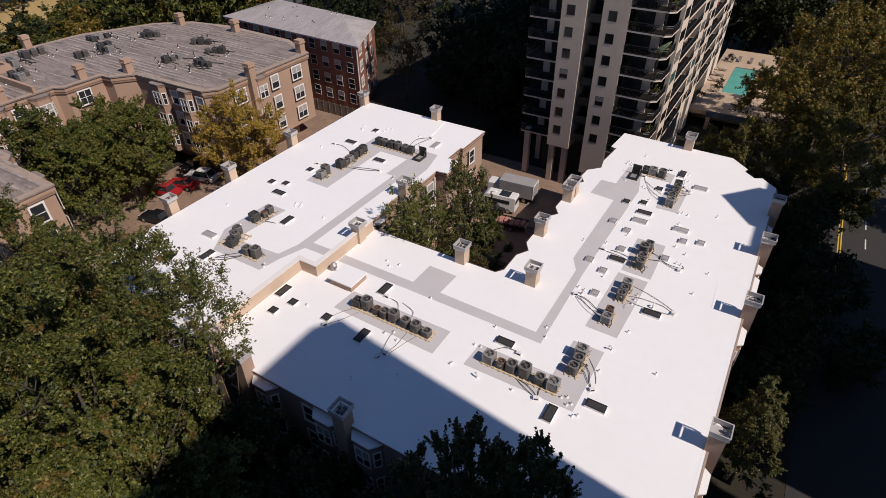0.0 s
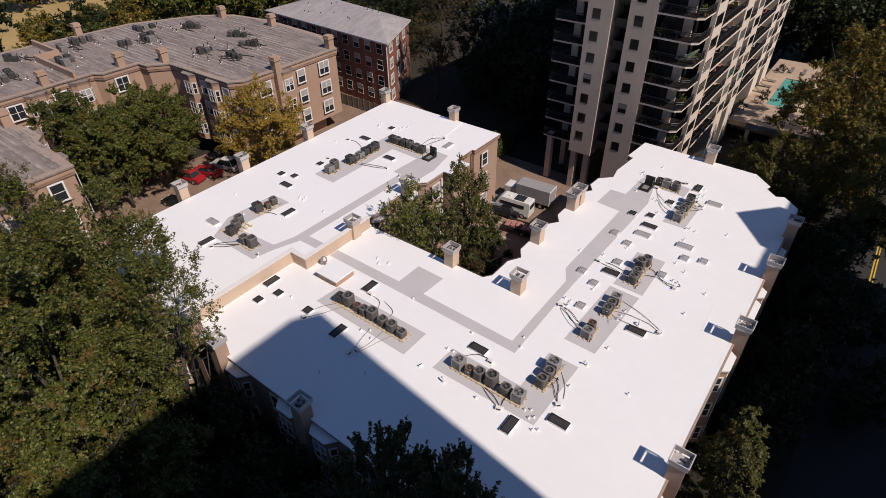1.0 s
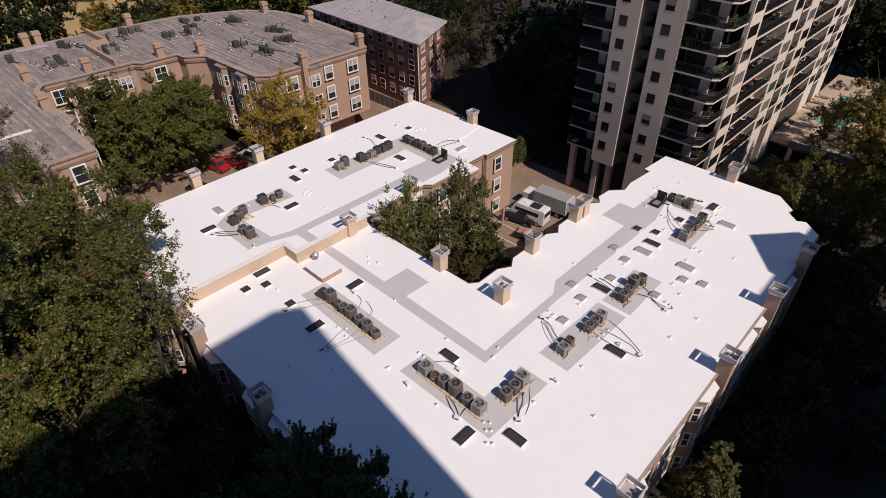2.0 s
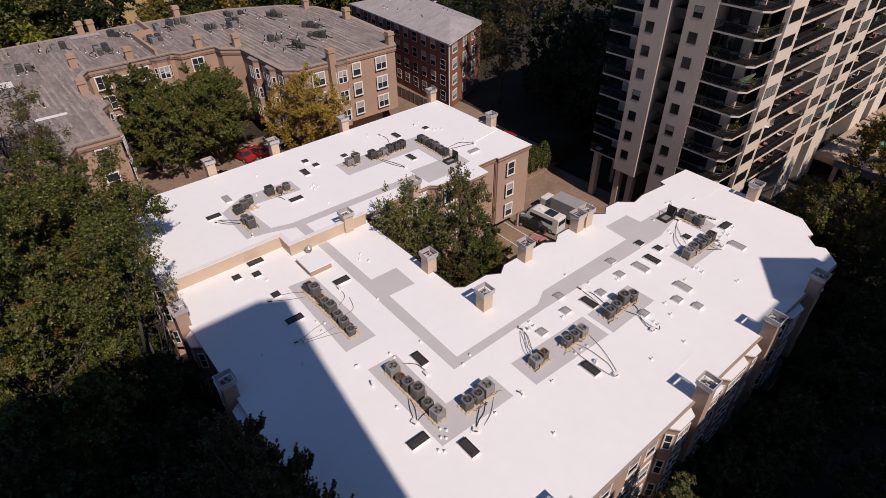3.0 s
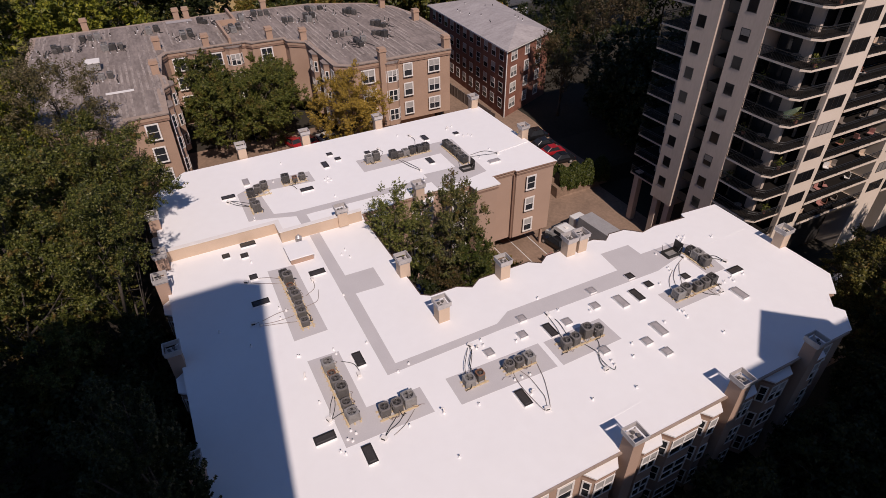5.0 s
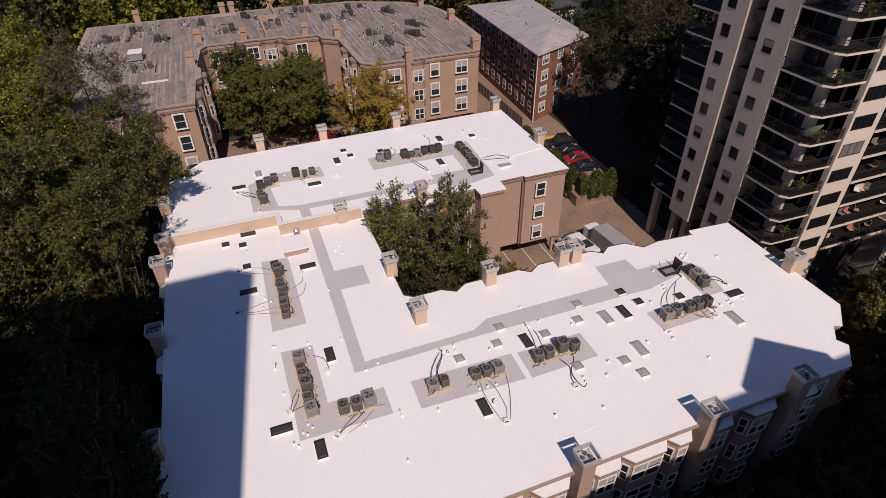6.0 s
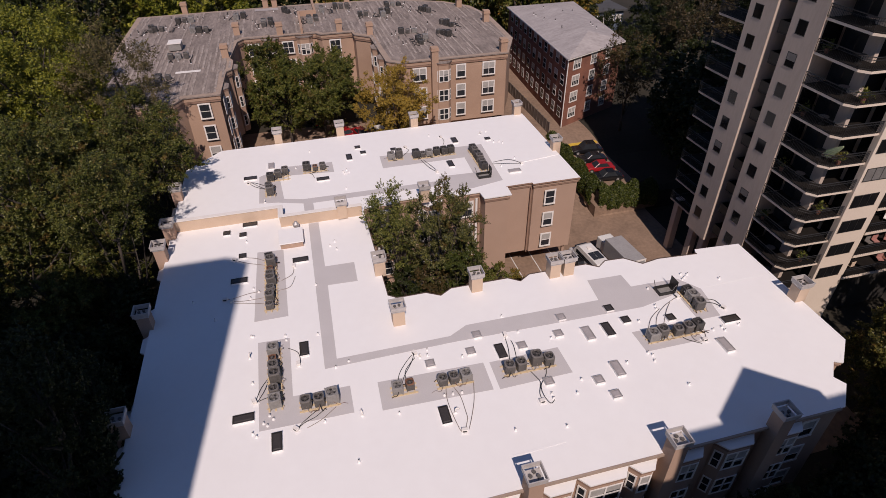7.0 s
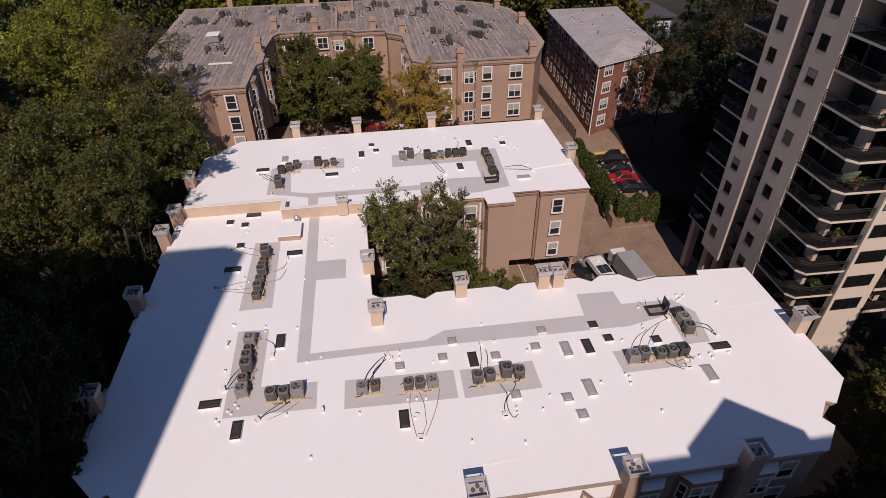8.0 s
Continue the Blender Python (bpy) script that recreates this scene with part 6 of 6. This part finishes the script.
# ---- neighbouring blocks across the street, whose shade falls over the roof ----
def plain_block(name, poly, top, label):
    t = thing(name, label, "building")
    part("wall", prism(ccw(poly), -0.2, top), M["tower"], t)
    part("roof", prism(grow(ccw(poly), 0.2), top, top + 0.3), M["shingle"], t)


K = 0.90
XT = 42.0
TOPL = 12.0 + (XT + 25.6) / K - 0.3
plain_block("street_tower", [(XT - 0.3, -25.0), (XT, 14.8), (XT + 1.25, 16.6), (XT + 16, 14.4), (XT + 16, -25.0)], TOPL, "tall plain apartment tower across the street")
XP = 25.0
TOPR = 12.0 + (XP + 1.49) / K - 0.3
plain_block("street_tower", [(XP, 57.14), (XP + 3.2, 52.85), (XP + 12, 52.1), (XP + 12, 59.5), (XP + 3.1, 60.67)], TOPR, "plain tower with a pointed front across the street")
for y0, y1, reach in ((17.5, 29.4, 9.0), (34.2, 47.2, 9.0), (47.3, 71.0, 12.9)):
    plain_block("street_block", [(38.0, y0), (48.0, y0), (48.0, y1), (38.0, y1)], reach + (38.0 - 3.4) / K, "long plain apartment block across the street")


# ---- refrigerant lines, line boxes and vents ----
def hose(points, z, r=0.03, tone="black", lift=0.0):
    pts = [(x, y, z + r + (lift * math.sin(math.pi * i / max(1, len(points) - 1)))) for i, (x, y) in enumerate(points)]
    solid("refrigerant_line", tube(pts, r, 6), M[tone], "insulated refrigerant line lying on the roof" if tone == "black" else "bare copper refrigerant line on the roof", "pipe", group="refrigerant lines", smooth=True)


def line_box(x, y, z, turn=0):
    b = thing("line_box", "small white line-set entry box on the roof", "pipe box", pose(x, y, z, 0, 0, turn), group="line boxes")
    part("box", boxes((-0.2, 0.2, -0.13, 0.13, -0.01, 0.26)), M["trim"], b, bevel=0.02)
    part("skirt", boxes((-0.32, 0.32, -0.25, 0.25, -0.01, 0.02)), M["membrane"], b)
    part("opening", boxes((-0.14, 0.14, -0.135, -0.131, 0.06, 0.2)), M["black"], b)


rl = random.Random(21)
for x, y, z, along_x in LOOPS:
    for tone, r in (("black", 0.03), ("copper", 0.017), ("rust", 0.014)):
        if rl.random() < 0.3:
            continue
        side, run, d = rl.choice((0.44, 0.44, -0.44)), rl.uniform(0.35, 1.0) * rl.choice((-1, 1)), rl.uniform(0.05, 0.3)
        line = [(side * 0.85, 0.0, 0.45), (side + 0.1 * d, 0.1 * run, 0.3), (side + d, 0.35 * run, 0.16), (side + d * 0.4, 0.7 * run, 0.14), (side + d * rl.uniform(0.2, 1.1), run, r + 0.02)]
        pts = [(x + b, y + a, z + c) if along_x else (x + a, y + b, z + c) for a, b, c in line]
        solid("refrigerant_line", tube(pts, r, 5), M[tone], "tangled " + {"black": "black insulated", "copper": "bare copper", "rust": "rust-brown"}[tone] + " line beside a condenser", "pipe", group="refrigerant lines", smooth=True)
for pts in ([(-6.3, 35.5), (-7.3, 35.85), (-8.2, 36.45), (-9.2, 37.15)], [(-6.35, 36.3), (-7.35, 36.3), (-8.1, 36.8), (-8.9, 37.35)], [(-6.2, 35.8), (-7.0, 36.15), (-8.3, 37.0), (-9.35, 37.35)]):
    hose(pts, ROOF, 0.026, lift=0.35)
for pts in ([(-5.6, 45.15), (-4.75, 45.4), (-4.15, 45.5), (-3.3, 45.1), (-2.5, 45.05)], [(-5.6, 46.5), (-4.8, 46.2), (-3.9, 45.45), (-3.0, 45.3), (-2.3, 45.5), (-2.55, 45.9)], [(-6.1, 44.15), (-6.85, 44.15), (-7.85, 44.4), (-9.3, 44.6)],
            [(-6.25, 30.2), (-5.7, 29.6), (-5.2, 28.95), (-4.75, 28.45)], [(-6.2, 30.7), (-5.4, 29.8), (-5.1, 29.05), (-4.75, 28.45)], [(-9.65, 26.6), (-8.75, 26.1), (-7.9, 25.8)], [(-9.55, 26.65), (-8.6, 26.4), (-7.75, 25.9)],
            [(-12.4, 28.15), (-11.7, 28.85), (-10.8, 29.0), (-10.45, 28.95)], [(-7.9, 27.35), (-7.85, 26.55), (-7.7, 25.8)]):
    hose(pts, ROOF, 0.024, lift=0.08)
for pts in ([(-5.65, 38.9), (-4.6, 38.7), (-3.45, 38.7), (-2.05, 38.85), (-1.7, 38.95)], [(-5.5, 39.4), (-4.5, 39.65), (-3.2, 39.65), (-2.6, 39.6), (-1.95, 39.3)], [(-5.65, 40.95), (-4.0, 40.5), (-2.5, 39.85), (-1.75, 39.45)],
            [(-5.9, 31.15), (-5.05, 30.1), (-4.65, 29.1)], [(-23.65, 26.35), (-24.2, 25.05), (-25.05, 23.85)], [(-23.8, 26.95), (-24.7, 25.85), (-25.2, 24.85)], [(-19.9, 26.15), (-19.8, 25.15), (-19.5, 23.95), (-19.5, 23.25)]):
    hose(pts, ROOF, 0.022, "copper", 0.05)
for pts in ([(-18.95, 26.35), (-18.9, 24.8), (-19.15, 23.9)], [(-20.9, 27.9), (-21.5, 28.85), (-22.6, 29.05)], [(-18.05, 26.65), (-18.4, 25.5), (-18.9, 23.9)], [(-19.6, 27.6), (-19.8, 28.6), (-21.2, 29.1)], [(-7.1, 56.5), (-8.2, 57.3), (-9.1, 58.55), (-9.8, 60.05)],
            [(-7.2, 57.25), (-8.5, 58.3), (-9.35, 59.15)], [(-5.65, 58.6), (-4.85, 58.65), (-4.85, 59.4), (-5.85, 59.95)], [(-6.9, 55.7), (-8.0, 56.6), (-8.9, 57.9)]):
    hose(pts, ROOF, 0.022, "copper", 0.05)
for pts in ([(-5.85, 57.8), (-5.2, 58.0), (-4.55, 58.9)], [(-8.65, 61.85), (-8.25, 62.55), (-7.7, 62.95)], [(-9.0, 62.1), (-8.6, 62.8), (-7.9, 63.0)], [(-6.9, 44.7), (-8.05, 44.9), (-8.7, 44.9)]):
    hose(pts, ROOF, 0.026, lift=0.05)
for pts in ([(-39.45, 44.7), (-37.25, 45.2), (-36.1, 45.8)], [(-39.3, 45.0), (-37.15, 45.65), (-36.2, 45.95)], [(-41.7, 47.85), (-43.4, 48.6), (-44.8, 48.55)], [(-37.2, 26.8), (-38.0, 25.65), (-39.05, 24.95)], [(-37.9, 26.85), (-38.95, 25.6), (-39.35, 24.9)],
            [(-36.5, 52.8), (-36.55, 54.75), (-35.4, 55.95)], [(-36.1, 52.55), (-35.7, 54.2), (-35.35, 55.7)], [(-41.0, 42.85), (-42.1, 43.75), (-43.0, 43.6)], [(-39.85, 31.5), (-39.25, 31.9), (-38.5, 32.1)], [(-36.4, 27.7), (-37.8, 26.2), (-39.2, 25.2)]):
    hose(pts, UP, 0.025, lift=0.06)
for x, y, t in ((-9.3, 37.4, 30), (-1.7, 39.15, 80), (-2.6, 45.0, 90), (-9.35, 44.65, 0), (-4.7, 28.4, 40), (-7.75, 25.7, 20), (-10.5, 28.85, 0), (-25.05, 23.8, 60), (-19.45, 23.2, 80), (-9.85, 60.1, 10), (-4.8, 59.3, 90), (-7.6, 62.95, 30), (-19.1, 23.75, 0), (-22.7, 29.05, 0)):
    line_box(x, y, ROOF, t)
for x, y, t in ((-35.95, 45.85, 0), (-44.75, 48.5, 20), (-39.1, 24.9, 50), (-35.25, 55.85, 0), (-43.1, 43.55, 30)):
    line_box(x, y, UP, t)
for x, y in ((-11.4, 58.3), (-12.35, 62.1), (-11.9, 62.2), (-12.2, 62.65), (-11.7, 61.85), (-10.95, 65.0), (-9.3, 57.75), (-8.9, 57.6), (-8.0, 55.5), (-4.45, 54.6), (-3.9, 54.45), (-4.75, 54.4), (-4.3, 52.4), (-3.7, 48.45), (-1.3, 55.6), (-11.4, 45.1), (-5.6, 60.6), (-5.7, 61.45),
             (-5.3, 61.45), (-5.6, 62.9), (-1.25, 32.1), (-0.9, 42.4), (-0.3, 45.8), (-4.2, 35.25), (-8.05, 40.8), (-8.1, 48.0), (-2.65, 47.65), (-3.05, 45.9), (-2.65, 45.85), (-4.8, 39.85), (-4.85, 39.2), (-4.9, 38.6), (-9.4, 45.75), (-9.4, 38.4), (-8.85, 38.3)):
    stack(x, y, ROOF, 0.24, 0.055)
for x, y in ((-13.8, 28.0), (-13.3, 28.05), (-14.35, 25.55), (-9.85, 32.5), (-9.5, 31.5), (-6.3, 26.7), (-5.95, 26.95), (-5.75, 26.3), (-5.5, 26.55), (-5.1, 25.6), (-4.8, 25.85), (-4.85, 30.3), (-9.5, 25.55), (-25.6, 33.05), (-25.0, 32.55), (-24.3, 33.1), (-27.8, 24.8), (-20.4, 25.5), (-19.85, 25.95),
             (-19.15, 25.3), (-14.4, 25.4), (-19.8, 20.6), (-17.1, 22.5), (-13.3, 30.5), (-19.5, 30.8)):
    stack(x, y, ROOF, 0.22, 0.055)
for x, y in ((-38.95, 35.4), (-39.25, 35.85), (-38.65, 36.05), (-38.45, 35.55), (-45.2, 32.0), (-45.6, 47.15), (-41.55, 54.55), (-41.5, 55.25), (-41.05, 55.55), (-44.75, 54.55), (-35.35, 53.4), (-36.8, 55.6), (-35.05, 35.3), (-41.3, 30.15)):
    stack(x, y, UP, 0.22, 0.055)
for x, y, t in ((-4.7, 32.8, 200), (-3.3, 38.95, 90), (-12.1, 25.3, 160), (-8.85, 37.7, 20), (-34.5, 26.6, 0), (-44.3, 53.6, 40), (-33.6, 45.2, 0)):
    gooseneck(x, y, ROOF if x > -30 else UP, t)


# ---- courtyard floor and the drive ----
solid("courtyard_floor", boxes((-30.5, -16.6, 37.0, 52.3, -0.05, 0.03)), M["earth"], "bare brown earth of the courtyard", kind="structure")
for k in range(3):
    solid("parking_line", boxes((-34.2, -25.6, 54.6 + 2.6 * k, 54.72 + 2.6 * k, 0.004, 0.012)), M["line"], "worn white parking bay line", kind="structure")
rg = np.random.default_rng(77)
bm = bmesh.new()
NX, NY = 11, 9
grid = [[bm.verts.new((-1.5 + 0.3 * i, -1.2 + 0.3 * j, 0.02 + 1.8 * min(1.0, min(i, NX - 1 - i, j, NY - 1 - j) / 1.6) + rg.uniform(0, 0.16) * (0 < i < NX - 1 and 0 < j < NY - 1))) for j in range(NY)] for i in range(NX)]
for i in range(NX - 1):
    for j in range(NY - 1):
        bm.faces.new((grid[i][j], grid[i + 1][j], grid[i + 1][j + 1], grid[i][j + 1]))
solid("tarpaulin", bm, M["paint_tarp"], "crumpled blue tarpaulin over a stack on the courtyard earth", "tarpaulin", m=pose(-29.2, 41.7, 0.02, 0, 0, 8), smooth=True)
lorry = thing("flatbed_trailer", "flatbed trailer with a faded red load beside the van", "trailer", pose(-25.4, 59.6, 0.02, 0, 0, 8))
part("bed", boxes((-2.4, 2.4, -1.0, 1.0, 0.62, 0.76)), M["timber"], lorry, "plank bed", bevel=0.01)
for s in (-1, 1):
    part("side_rail", boxes((-2.4, 2.4, s * 1.0 - 0.04, s * 1.0 + 0.04, 0.6, 1.1)), M["dark_metal"], lorry)
    wheel(lorry, 0.4, s * 0.9, 0.36, s)
part("drawbar", boxes((2.4, 3.6, -0.06, 0.06, 0.55, 0.66)), M["dark_metal"], lorry)
for k in range(6):
    part("load", boxes((-2.2 + 0.75 * k, -1.6 + 0.75 * k, -0.8 + 0.12 * (k % 3), 0.55 + 0.1 * (k % 2), 0.76, 1.05 + 0.1 * (k % 3))), M["load_red"], lorry, "faded red bundle", bevel=0.05)
